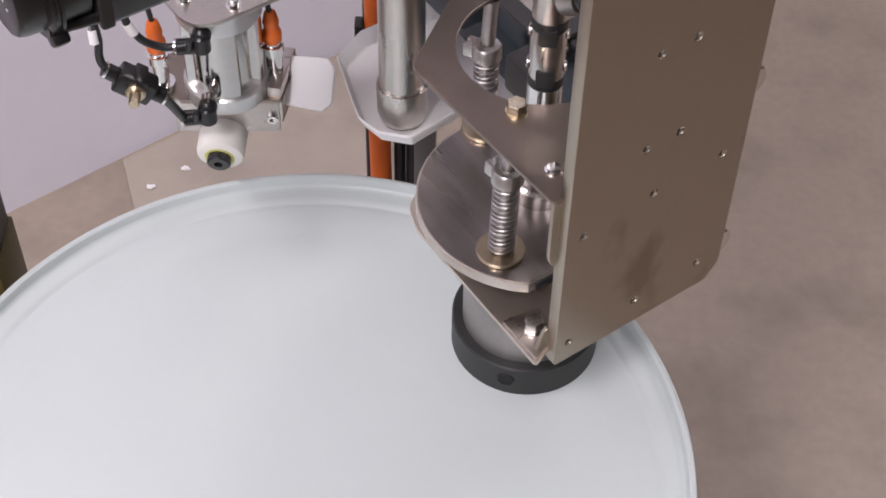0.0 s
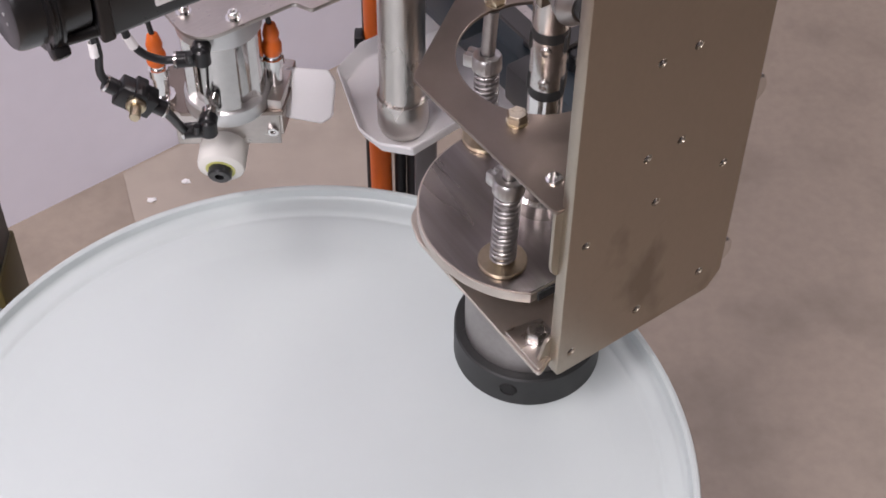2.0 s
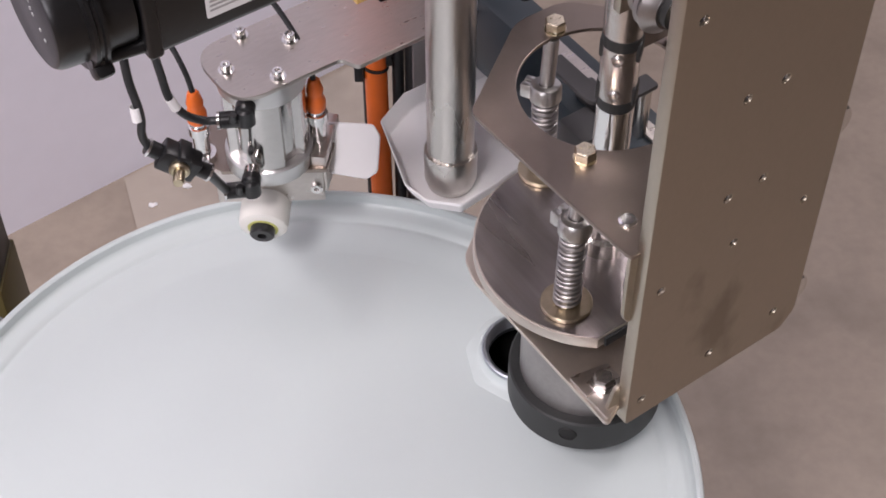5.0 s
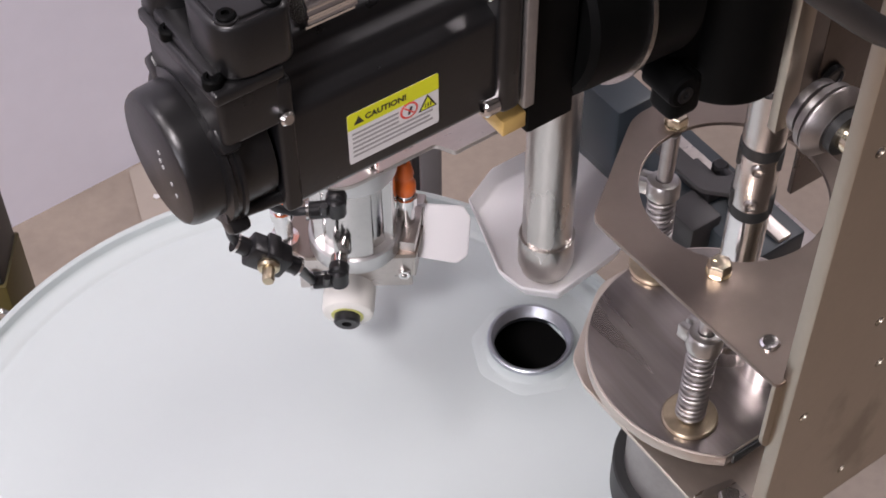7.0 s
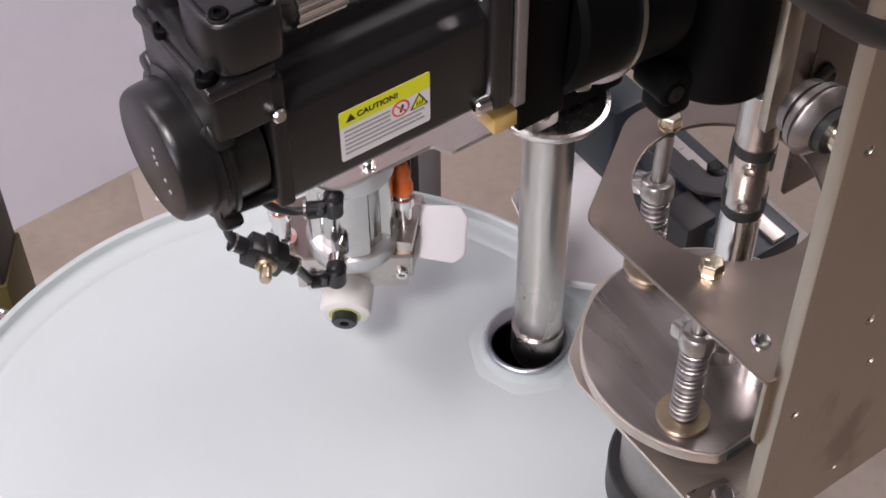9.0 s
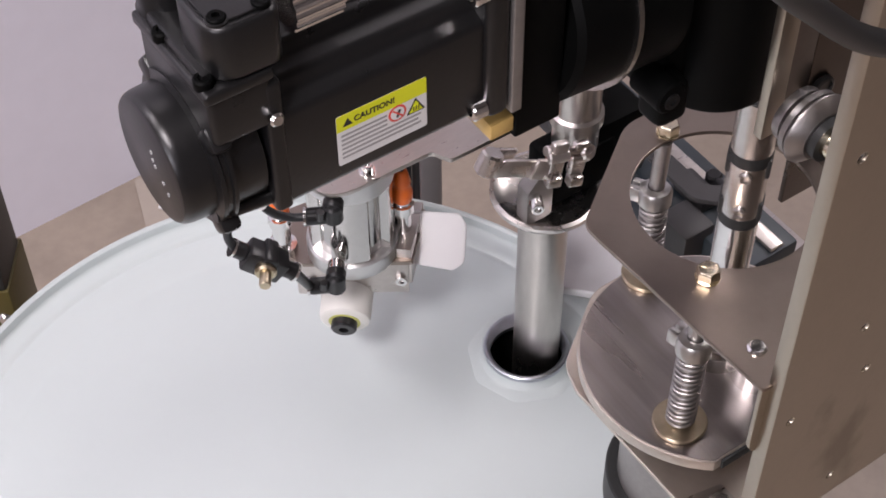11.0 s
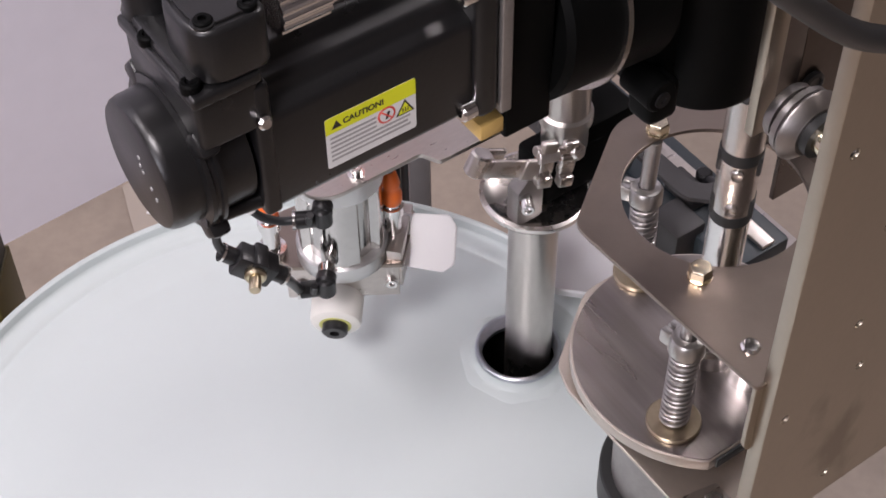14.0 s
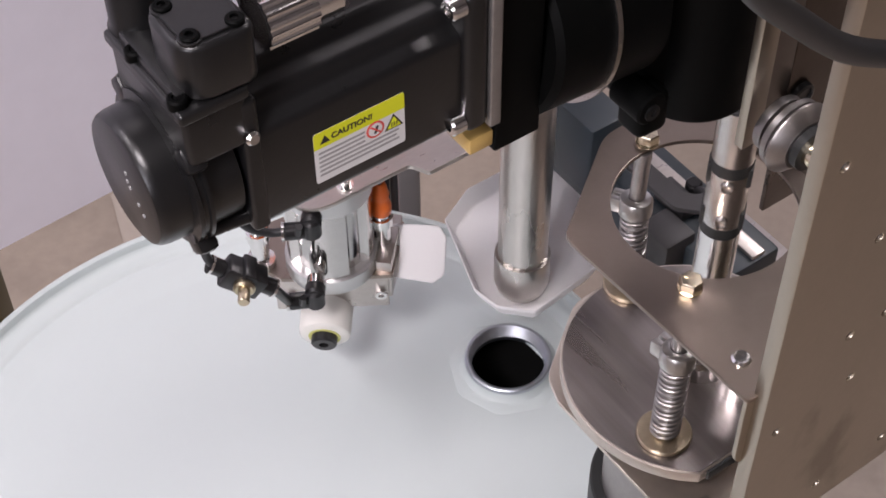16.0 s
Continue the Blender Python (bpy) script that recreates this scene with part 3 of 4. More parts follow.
def build_nozzle():
    g = thing("fill_nozzle", "polished stainless fill nozzle tube with clamp ferrule", "nozzle")
    at = Matrix.Translation((NOZ[0], NOZ[1], 0))
    bm = bmesh.new()
    lathe(bm, [(0.0185, 0.112), (0.0185, 0.352)], at, 56)
    part("tube", bm, M_TUBE, g)
    bm = bmesh.new()
    lathe(bm, [(0.0185, 0.1145), (0.0205, 0.1145), (0.0208, 0.113), (0.0208, 0.086), (0.0200, 0.083)], at, 56)
    part("sleeve", bm, M_TUBE, g, "stainless end sleeve")
    bm = bmesh.new()
    lathe(bm, [(0.0203, 0.0845), (0.0185, 0.078), (0.013, 0.0725), (0.0095, 0.072), (0, 0.072)], at, 56)
    part("valve_plug", bm, M_TUBE, g, "stainless valve plug closing the nozzle")
    bm = bmesh.new()
    lathe(bm, [(0.0185, 0.343), (0.024, 0.344), (0.033, 0.349), (0.0385, 0.354), (0.040, 0.357), (0.040, 0.360), (0.037, 0.361), (0.028, 0.356), (0.0, 0.356)], at, 64)
    part("ferrule", bm, M_SATIN, g, "bright conical ferrule flange")
    nx, ny = NOZ
    bm = bmesh.new()
    lathe(bm, [(0.0, 0.3975), (0.0165, 0.3975), (0.0165, 0.418), (0.0190, 0.420), (0.0190, 0.428), (0.0165, 0.430), (0.0165, 0.62), (0, 0.62)], Matrix.Translation((nx + 0.022, ny - 0.002, 0)), 44)
    part("upper_pipe", bm, M_TUBE, g, "stainless pipe above the flange")
    bm = bmesh.new()
    box(bm, (nx - 0.006, ny - 0.016, 0.3575), (nx + 0.050, ny + 0.016, 0.3985), 0.004)
    box(bm, (nx + 0.034, ny - 0.014, 0.376), (nx + 0.078, ny + 0.024, 0.412), 0.005)
    part("actuator_body", bm, M_BLACK, g, "black actuator body")
    out = rounded([(-0.031, 0.3585), (-0.010, 0.3585), (-0.010, 0.396), (-0.020, 0.402), (-0.031, 0.390)], 0.003)
    m = Matrix(((1, 0, 0, nx), (0, 0, 1, ny - 0.008), (0, 1, 0, 0), (0, 0, 0, 1)))
    me = plate_mesh(out, [], 0.012, 0.0006, m)
    me.flip_normals()
    part("lug", me, M_CAST, g, "grey steel lug")
    bm = bmesh.new()
    lathe(bm, [(0, 0.0), (0.0048, 0.0), (0.0048, 0.013), (0.0040, 0.0142), (0.0026, 0.0142), (0.0024, 0.011), (0, 0.011)], aim((nx - 0.024, ny - 0.018, 0.3830), (-0.45, -0.88, 0.02)), 24)
    part("pin", bm, M_CHROME, g, "bright hollow pin")
    # toggle clamp: the lever, its rolled end, two links and their feet
    a, b = Vector((nx - 0.066, ny - 0.022, 0.4385)), Vector((nx - 0.018, ny - 0.028, 0.4155))
    d = (b - a).normalized()
    side = d.cross(Vector((0, 0, 1))).normalized()
    up = side.cross(d)
    m = Matrix(((d.x, side.x, up.x, a.x), (d.y, side.y, up.y, a.y), (d.z, side.z, up.z, a.z), (0, 0, 0, 1)))
    n = (b - a).length
    bm = bmesh.new()
    box(bm, (0.004, -0.0015, -0.0075), (n - 0.016, 0.0015, 0.0070), 0.001, m)
    box(bm, (n - 0.017, -0.0005, -0.0085), (n + 0.004, 0.0030, 0.0085), 0.0012, m)
    box(bm, (0.004, -0.016, -0.0075), (0.030, -0.013, 0.0050), 0.001, m)
    part("clamp_lever", bm, M_SATIN, g, "bright bent clamp lever")
    bm = bmesh.new()
    rod(bm, m @ Vector((0.003, -0.006, -0.0085)), m @ Vector((0.003, -0.006, 0.0085)), 0.0078, 0.0015, 28)
    part("rolled_end", bm, M_SATIN, g)
    for x0, z0 in ((nx - 0.0195, 0.4220), (nx - 0.0010, 0.4120)):
        bm = bmesh.new()
        m = Matrix.Translation((x0, ny - 0.026, z0)) @ pose(0, 0, 0, 0, 10, -12)
        box(bm, (-0.0020, -0.0055, -0.010), (0.0100, 0.0010, 0.018), 0.002, m, 3)
        rod(bm, m @ Vector((-0.004, -0.003, 0.006)), m @ Vector((0.0115, -0.003, 0.006)), 0.0048, 0.001)
        box(bm, (-0.0015, -0.0090, -0.0185), (0.0090, -0.0010, -0.0095), 0.0012, m)
        part("toggle_link", bm, M_SATIN, g, "bright cast toggle link")
    bm = bmesh.new()
    rod(bm, (nx - 0.023, ny - 0.026, 0.4330), (nx + 0.013, ny - 0.030, 0.4170), 0.0036, 0.0006)
    lathe(bm, [(0, 0), (0.0062, 0), (0.0066, 0.002), (0.0052, 0.005), (0, 0.0062)], aim((nx + 0.008, ny - 0.030, 0.4190), (0.2, -0.9, 0.4)), 20)
    part("link_pin", bm, M_SATIN, g)
    return g


def build_tray():
    g = thing("drip_tray", "white plastic eight-sided drip tray under the nozzle", "tray")
    cx, cy = 0.045, 0.212
    pts = [(-0.003, 0.266), (-0.026, 0.196), (-0.022, 0.173), (-0.003, 0.153), (0.060, 0.160), (0.118, 0.196), (0.118, 0.282), (0.030, 0.282)]
    bm = bmesh.new()

    def ring(f, z):
        return [bm.verts.new((cx + (x - cx) * f, cy + (y - cy) * f, z)) for x, y in pts]
    rs = [ring(0.90, 0.0745), ring(1.0, 0.088), ring(1.012, 0.086), ring(0.91, 0.0710)]
    bm.faces.new(rs[0])
    bm.faces.new(list(reversed(rs[3])))
    for a, b in zip(rs, rs[1:]):
        for k in range(len(pts)):
            j = (k + 1) % len(pts)
            bm.faces.new((a[k], a[j], b[j], b[k]))
    bmesh.ops.bevel(bm, geom=list(bm.edges), offset=0.0007, segments=2, affect="EDGES")
    part("pan", bm, M_WHITE, g)
    bm = bmesh.new()
    box(bm, (0.085, 0.272, 0.060), (0.110, 0.276, 0.125), 0.001)
    part("lug", bm, M_WHITE, g)
    out = rounded([(0.078, 0.150), (0.086, 0.124), (0.099, 0.118), (0.1125, 0.140), (0.1125, 0.200), (0.090, 0.200)], 0.002)
    part("tongue", plate_mesh(out, [], 0.004, 0.0006, Matrix.Translation((0, 0, 0.0915))), M_WHITE, g)
    bm = bmesh.new()
    rod(bm, (0.104, 0.148, 0.0912), (0.098, 0.138, 0.104), 0.0046, 0.001)
    part("pin", bm, M_CHROME, g, "bright steel pull pin")
    return g


SCREW_SPOTS = [(-0.040, 0.234), (0.0135, 0.134), (0.0155, 0.2415), (0.0312, 0.367), (0.0035, 0.3665), (0.069, 0.138), (-0.0425, 0.127), (0.0298, 0.2895), (0.003, 0.288), (0.072, 0.2455), (0.0048, 0.443), (0.0331, 0.443), (-0.040, 0.443)]


def build_capper():
    g = thing("bung_capper", "stainless bung capping head with black rubber socket ring", "capping head")
    # side plate, standing
    out = rounded([(-0.0535, 0.108), (0.080, 0.112), (0.0905, 0.126), (0.0905, 0.66), (-0.0535, 0.66)], [0.003, 0.006, 0.006, 0.002, 0.002])
    m = Matrix(((1, 0, 0, 0), (0, 0, 1, -0.0927), (0, 1, 0, 0), (0, 0, 0, 1)))
    me = plate_mesh(out, [(x, z, 0.0038) for x, z in SCREW_SPOTS], 0.010, 0.0006, m)
    me.flip_normals()
    side = part("side_plate", me, M_PLATE, g, "satin stainless side plate with faint smudges")
    for x, z in SCREW_SPOTS:
        bm = bmesh.new()
        lathe(bm, [(0, -0.003), (0.0021, -0.003), (0.0021, 0.0006), (0.0028, 0.0014), (0.0037, 0.0008), (0.0037, -0.001)], aim((x, -0.0995, z), (0, -1, 0)), 14)
        part("screw", bm, M_STEEL, side)
    for z in (0.1435, 0.2985):
        bm = bmesh.new()
        rod(bm, (0.0885, -0.1010, z), (0.0885, -0.084, z), 0.0125, 0.0015, 28)
        part("guide_roller", bm, M_CHROME, g, "turned steel guide roller")
    # middle plate with the large opening
    out = rounded([(-0.0605, -0.0950), (0.082, -0.0950), (0.082, 0.066), (0.046, 0.1065), (0.006, 0.1065), (-0.066, 0.055), (-0.066, 0.040)],
                  [0.004, 0.002, 0.02, 0.03, 0.03, 0.012, 0.02], 8)
    part("middle_plate", plate_mesh(out, [(0.016, 0.025, 0.0565)], 0.003, 0.0005, Matrix.Translation((0, 0, 0.271))), M_MIDDLE, g, "bent stainless plate with a large round opening")
    out = rounded([(-0.0595, 0.205), (0.08, 0.205), (0.08, 0.269), (-0.0595, 0.269)], [0.014, 0.014, 0.001, 0.001])
    m2 = Matrix(((1, 0, 0, 0), (0, 0, 1, -0.0912), (0, 1, 0, 0), (0, 0, 0, 1)))
    me = plate_mesh(out, [], 0.003, 0.0004, m2)
    me.flip_normals()
    part("bent_flange", me, M_PLATE, g)
    # lower plate
    out = rounded([(-0.0690, -0.1020), (-0.052, -0.0940), (0.082, -0.0940), (0.082, 0.066), (0.046, 0.105), (-0.008, 0.105), (-0.062, 0.066), (-0.069, 0.045)],
                  [0.003, 0.001, 0.002, 0.02, 0.03, 0.03, 0.02, 0.02], 8)
    part("lower_plate", plate_mesh(out, [], 0.003, 0.0005, Matrix.Translation((0, 0, 0.120))), M_POLISHED, g, "polished stainless lower plate")
    out = rounded([(-0.0672, -0.0600), (-0.0400, -0.0650), (-0.0400, -0.0925), (-0.0520, -0.0925), (-0.0672, -0.1000)], [0.002, 0.002, 0.001, 0.001, 0.002])
    part("corner_gusset", plate_mesh(out, [], 0.0022, 0.0004, Matrix.Translation((0, 0, 0.1224))), M_BRACKET, g, "pale brushed steel gusset")
    out = rounded([(-0.0640, 0.1185), (-0.0425, 0.1185), (-0.0425, 0.141), (-0.0575, 0.141)], [0.001, 0.001, 0.001, 0.006])
    m3 = Matrix(((1, 0, 0, 0), (0, 0, 1, -0.0915), (0, 1, 0, 0), (0, 0, 0, 1)))
    me = plate_mesh(out, [], 0.003, 0.0004, m3)
    me.flip_normals()
    part("corner_tab", me, M_PLATE, g)
    bm = bmesh.new()
    lathe(bm, [(0, 0.1224), (0.0085, 0.1224), (0.0085, 0.1238), (0, 0.1238)], Matrix.Translation((-0.053, -0.077, 0)), 24)
    hexhead(bm, (-0.053, -0.077, 0.1238), (0, 0, 1), 0.0125, 0.0078)
    part("hex_bolt", bm, M_STEEL, g, "bright steel hexagon bolt with washer")
    # floating round plate
    r, fy = 0.0828, -0.0652
    a0 = math.asin(fy / r)
    arc = [(r * math.cos(a0 + k * (math.pi - 2 * a0) / 90), r * math.sin(a0 + k * (math.pi - 2 * a0) / 90)) for k in range(91)]
    disc = part("floating_plate", plate_mesh(arc, [], 0.009, 0.0006, Matrix.Translation((0, 0, 0.1564))), M_POLISHED, g, "thick steel plate with a bright turned edge")
    part("milled_face", plate_mesh([(x * 0.988, y * 0.988) for x, y in arc], [], 0.0008, 0.0001, Matrix.Translation((0, 0, 0.157))), M_DISC, disc, "dark milled top face with scratches")
    # Black strip added to paint the shaded flat side facing -y.
    bm = bmesh.new()
    box(bm, (-0.046, fy - 0.0026, 0.1475), (0.046, fy - 0.0006, 0.1555), 0.0006)
    part("dark_side_strip", bm, M_RUBBER_SHADE, g, "black strip painting the plate's shaded flat side")
    # socket
    SOCKET = Matrix.Translation((0.006, 0.004, 0))
    bm = bmesh.new()
    lathe(bm, [(0.046, -0.012), (0.0495, -0.012), (0.0495, 0.117), (0.046, 0.117)], SOCKET, 72, True)
    part("socket", bm, M_CAST, g, "grey cylindrical bung socket")
    bm = bmesh.new()
    lathe(bm, [(0.047, -0.018), (0.0565, -0.018), (0.0578, -0.0165), (0.0578, 0.0125), (0.0565, 0.014), (0.0498, 0.014), (0.0498, -0.010), (0.047, -0.012)], SOCKET, 88, True)
    ring = part("socket_ring", bm, M_RUBBER_SHADE, g, "black rubber ring round the socket mouth")
    # Shallow near-black discs paint the shade of the ring's bores.
    for ang in (-141, -21, 99):
        a = radians(ang)
        bm = bmesh.new()
        lathe(bm, [(0.0072, -0.0002), (0.0062, 0.0012), (0.0060, 0.0004), (0.0, 0.0002)], aim((0.006 + 0.0576 * math.cos(a), 0.004 + 0.0576 * math.sin(a), 0.0005), (math.cos(a), math.sin(a), 0)), 18)
        part("ring_bore_shade", bm, M_DARK, ring)
    # spring posts
    for (wx, wy), (kx, ky), (hx, hy) in (((-0.0500, -0.0310), (-0.0445, -0.0268), (-0.0335, -0.0175)), ((0.0095, 0.0735), (0.0135, 0.0800), (0.0235, 0.0865)), ((0.050, -0.030), (0.050, -0.030), (0.050, -0.045))):
        lean = Vector((kx - wx, ky - wy, 0.225 - 0.157))
        foot = aim((wx, wy, 0.157), lean)
        bm = bmesh.new()
        rod(bm, (wx, wy, 0.157), (kx, ky, 0.225), 0.0058)
        rod(bm, (kx, ky, 0.222), (kx + (hx - kx) * 0.5, ky + (hy - ky) * 0.5, 0.2685), 0.0052)
        post = part("spring_post", bm, M_SPRING, g, "bright steel guide rod")
        bm = bmesh.new()
        lathe(bm, [(0.0, 0.0), (0.0165, 0.0), (0.0172, 0.0008), (0.0172, 0.0026), (0.0165, 0.0034), (0.0, 0.0034)], Matrix.Translation((wx, wy, 0.157)), 40)
        part("washer", bm, M_BRASS, post, "large yellow zinc-plated washer")
        me = coil_mesh((0, 0, 0), 0.0083, 0.00112, 0.056, 13.5)
        me.transform(foot @ Matrix.Translation((0, 0, 0.0045)))
        part("spring", me, M_SPRING, post, "closely wound steel spring")
        bm = bmesh.new()
        top = Matrix.Translation((kx, ky, 0.226)) @ lean.to_track_quat("Z", "Y").to_matrix().to_4x4()
        lathe(bm, [(0.0053, -0.0065), (0.0098, -0.0065), (0.0110, -0.005), (0.0110, 0.004), (0.0098, 0.006), (0.0065, 0.0072), (0.0053, 0.0072)], top, 32, True)
        ear = top @ Matrix.Rotation(radians(150), 4, "Z")
        box(bm, (-0.0165, -0.0062, -0.0055), (-0.0070, -0.0009, 0.0050), 0.0012, ear)
        box(bm, (-0.0165, 0.0009, -0.0055), (-0.0070, 0.0062, 0.0050), 0.0012, ear)
        part("clamp_collar", bm, M_COLLAR, post, "split clamp collar")
        bm = bmesh.new()
        lathe(bm, [(0, 0.271), (0.0075, 0.271), (0.0075, 0.2722), (0, 0.2722)], Matrix.Translation((hx, hy, 0)), 24)
        hexhead(bm, (hx, hy, 0.2722), (0, 0, 1), 0.0125, 0.0072)
        for k in range(3):
            a = 2.1 * k
            box(bm, (0.0018, -0.0003, 0.2793), (0.0040, 0.0003, 0.2797), 0, Matrix.Translation((hx, hy, 0)) @ Matrix.Rotation(a, 4, "Z"))
        part("hex_bolt", bm, M_BOLT, post, "yellow zinc-plated hexagon bolt")
    bm = bmesh.new()
    lathe(bm, [(0, 0.271), (0.0058, 0.271), (0.0058, 0.2722), (0.0045, 0.2735), (0, 0.2738)], Matrix.Translation((-0.0445, -0.072, 0)), 20)
    part("rivet", bm, M_CHROME, g, "polished round rivet head")
    bm = bmesh.new()
    lathe(bm, [(0, 0.157), (0.020, 0.157), (0.020, 0.170), (0.017, 0.172), (0.017, 0.225), (0.0, 0.225)], Matrix.Translation((0.006, 0.0, 0)), 36)
    part("drive_hub", bm, M_STEEL, g)
    bm = bmesh.new()
    lathe(bm, [(0, 0.157), (0.015, 0.157), (0.015, 0.190), (0.012, 0.192), (0, 0.192)], Matrix.Translation((0.012, -0.030, 0)), 32)
    part("stud", bm, M_CHROME, g)
    # plate standing behind the joint
    bm = bmesh.new()
    box(bm, (0.048, 0.036, 0.2745), (0.0835, 0.040, 0.62), 0.0008)
    box(bm, (0.0835, 0.036, 0.2140), (0.170, 0.040, 0.62), 0.0008)
    back = part("back_plate", bm, M_BROWN, g, "steel plate behind the joint, dim reflections painted dark brown")
    bm = bmesh.new()
    lathe(bm, [(0, 0), (0.0085, 0), (0.0090, 0.0008), (0.0086, 0.0040), (0.0066, 0.0046), (0.0060, 0.0030), (0, 0.0026)], aim((0.0945, 0.0362, 0.311), (0, -1, 0)), 28)
    part("hole_plug", bm, M_PLASTIC, back, "glossy dark plug in the plate")
    # carrier bar to the slide, out of sight above
    bm = bmesh.new()
    box(bm, (0.055, -0.0925, 0.62), (0.085, 0.31, 0.65), 0.003)
    box(bm, (0.055, 0.285, 0.62), (0.085, 0.31, 1.45), 0.003)
    part("carrier_arm", bm, M_GREYPOST, g)
    return g


def build_drive():
    """Motor, gear unit and cam roller, which rise further than the head."""
    g = thing("drive_unit", "black servo motor with right-angle gearbox and cable above the capper", "motor")
    # upright bar and cam roller
    bm = bmesh.new()
    box(bm, (-0.0385, -0.040, 0.402), (-0.0265, -0.034, 0.66), 0.0008)
    part("upright_bar", bm, M_PLATE, g, "flat stainless upright bar")
    bm = bmesh.new()
    lathe(bm, [(0, 0.0), (0.0150, 0.0), (0.0155, 0.001), (0.0155, 0.005), (0.0115, 0.0055), (0.0115, 0.0075), (0.0180, 0.0080), (0.0188, 0.0088), (0.0188, 0.0120), (0.0176, 0.0125), (0.0176, 0.0133), (0.0198, 0.0137), (0.0202, 0.0146), (0.0198, 0.0158), (0.0142, 0.0205), (0.0136, 0.0212), (0, 0.0215)], aim((-0.0250, -0.046, 0.4200), (0, -1, 0)), 56)
    part("cam_roller", bm, M_ROLLED, g, "bright grooved cam roller")
    bm = bmesh.new()
    lathe(bm, [(0, 0.0), (0.0118, 0.0), (0.0118, 0.0048), (0, 0.0048)], aim((-0.0250, -0.0673, 0.4200), (0, -1, 0)), 32)
    part("roller_seal", bm, M_RUBBER_SHADE, g)
    bm = bmesh.new()
    lathe(bm, [(0, 0), (0.008, 0), (0.008, 0.012), (0, 0.013)], aim((-0.0250, -0.0720, 0.4200), (0, -1, 0)), 24)
    part("roller_bolt", bm, M_BOLT, g)
    bm = bmesh.new()
    box(bm, (-0.0400, -0.0335, 0.64), (-0.010, 0.31, 0.67), 0.003)
    box(bm, (-0.0400, 0.285, 0.67), (-0.010, 0.31, 1.45), 0.003)
    part("hanger_arm", bm, M_GREYPOST, g)
    build_motor(g)
    return g


def build_motor(g):
    cy, cz = 0.031, 0.508

    def prism(x0, x1, half_y, half_z, chamfer, yc=cy, zc=cz):
        bm = bmesh.new()
        box(bm, (x0, yc - half_y, zc - half_z), (x1, yc + half_y, zc + half_z), chamfer, None, 4)
        return bm
    half = [(-0.0300, -0.0355), (-0.0336, -0.0345), (-0.0350, -0.0315), (-0.0350, 0.0135), (-0.0346, 0.0158), (-0.0332, 0.0174), (-0.0290, 0.0190),
            (-0.0270, 0.0206), (-0.0262, 0.0240), (-0.0250, 0.0262), (-0.0226, 0.0270), (-0.0178, 0.0273), (-0.0160, 0.0288), (-0.0150, 0.0318), (-0.0134, 0.0338), (-0.0105, 0.0344)]
    ring = half + [(-y, z) for y, z in reversed(half)]
    bm = bmesh.new()
    ends = [[bm.verts.new((x, cy + y, cz + z)) for y, z in ring] for x in (-0.286, -0.182)]
    bm.faces.new(ends[0])
    bm.faces.new(list(reversed(ends[1])))
    for k in range(len(ring)):
        j = (k + 1) % len(ring)
        bm.faces.new((ends[0][k], ends[1][k], ends[1][j], ends[0][j]))
    motor = part("motor", bm, M_MOTOR, g, "black servo motor body with stepped ribs", 50)
    bm = prism(-0.2890, -0.2810, 0.0358, 0.0363, 0.0022)
    part("end_bell", bm, M_MOTOR, motor)
    bm = bmesh.new()
    lathe(bm, [(0.0315, 0.0), (0.0315, 0.0150), (0.0352, 0.0155), (0.0352, 0.0172), (0.0340, 0.0178), (0.0340, 0.0196), (0.0350, 0.0202), (0.0348, 0.0222), (0.0305, 0.0230), (0.0300, 0.0325), (0.0293, 0.0352), (0.0280, 0.0368), (0.0262, 0.0374), (0.0, 0.0374)], aim((-0.291, cy - 0.003, cz - 0.009), (-1, 0, 0)), 80)
    cap = part("encoder_cap", bm, M_MOTOR, motor, "round black encoder cap with a stepped collar", 28)
    # Grey colour paints the light caught by small embossed dots.
    for dy, dz in ((-0.008, 0.010), (-0.008, 0.0055), (-0.010, 0.003), (-0.017, -0.002), (-0.021, -0.006)):
        bm = bmesh.new()
        lathe(bm, [(0.0010, 0), (0.0010, 0.0005), (0, 0.0005)], aim((-0.3284, cy - 0.001 + dy * 0.8, cz - 0.010 + dz), (-1, 0, 0)), 8)
        part("embossed_dot_glint", bm, M_PRINT_GLINT, cap)
    for ang in (48, -48, 138, 228):
        a = radians(ang)
        bm = bmesh.new()
        box(bm, (-0.3140, -0.0060, 0.028), (-0.3045, 0.0060, 0.0405), 0.0025, Matrix.Translation((0, cy - 0.003, cz - 0.009)) @ Matrix.Rotation(a, 4, "X"))
        part("lug", bm, M_MOTOR, cap)
    bm = bmesh.new()
    rod(bm, (-0.314, cy - 0.027, cz - 0.029), (-0.286, cy - 0.029, cz - 0.031), 0.0036)
    part("tie_rod", bm, M_MOTOR, motor)
    bm = bmesh.new()
    lathe(bm, [(0, 0), (0.0032, 0), (0.0032, 0.0025), (0.0022, 0.0036), (0, 0.0036)], aim((-0.2860, cy - 0.0362, cz + 0.019), (0, -1, 0.2)), 18)
    part("screw", bm, M_CHROME, motor)
    # terminal housing and plugs on top
    bm = bmesh.new()
    box(bm, (-0.3125, cy - 0.0355, cz + 0.014), (-0.2850, cy + 0.024, cz + 0.043), 0.0030, None, 3)
    box(bm, (-0.3140, cy - 0.0368, cz + 0.0385), (-0.2838, cy + 0.0255, cz + 0.0445), 0.0018, None, 3)
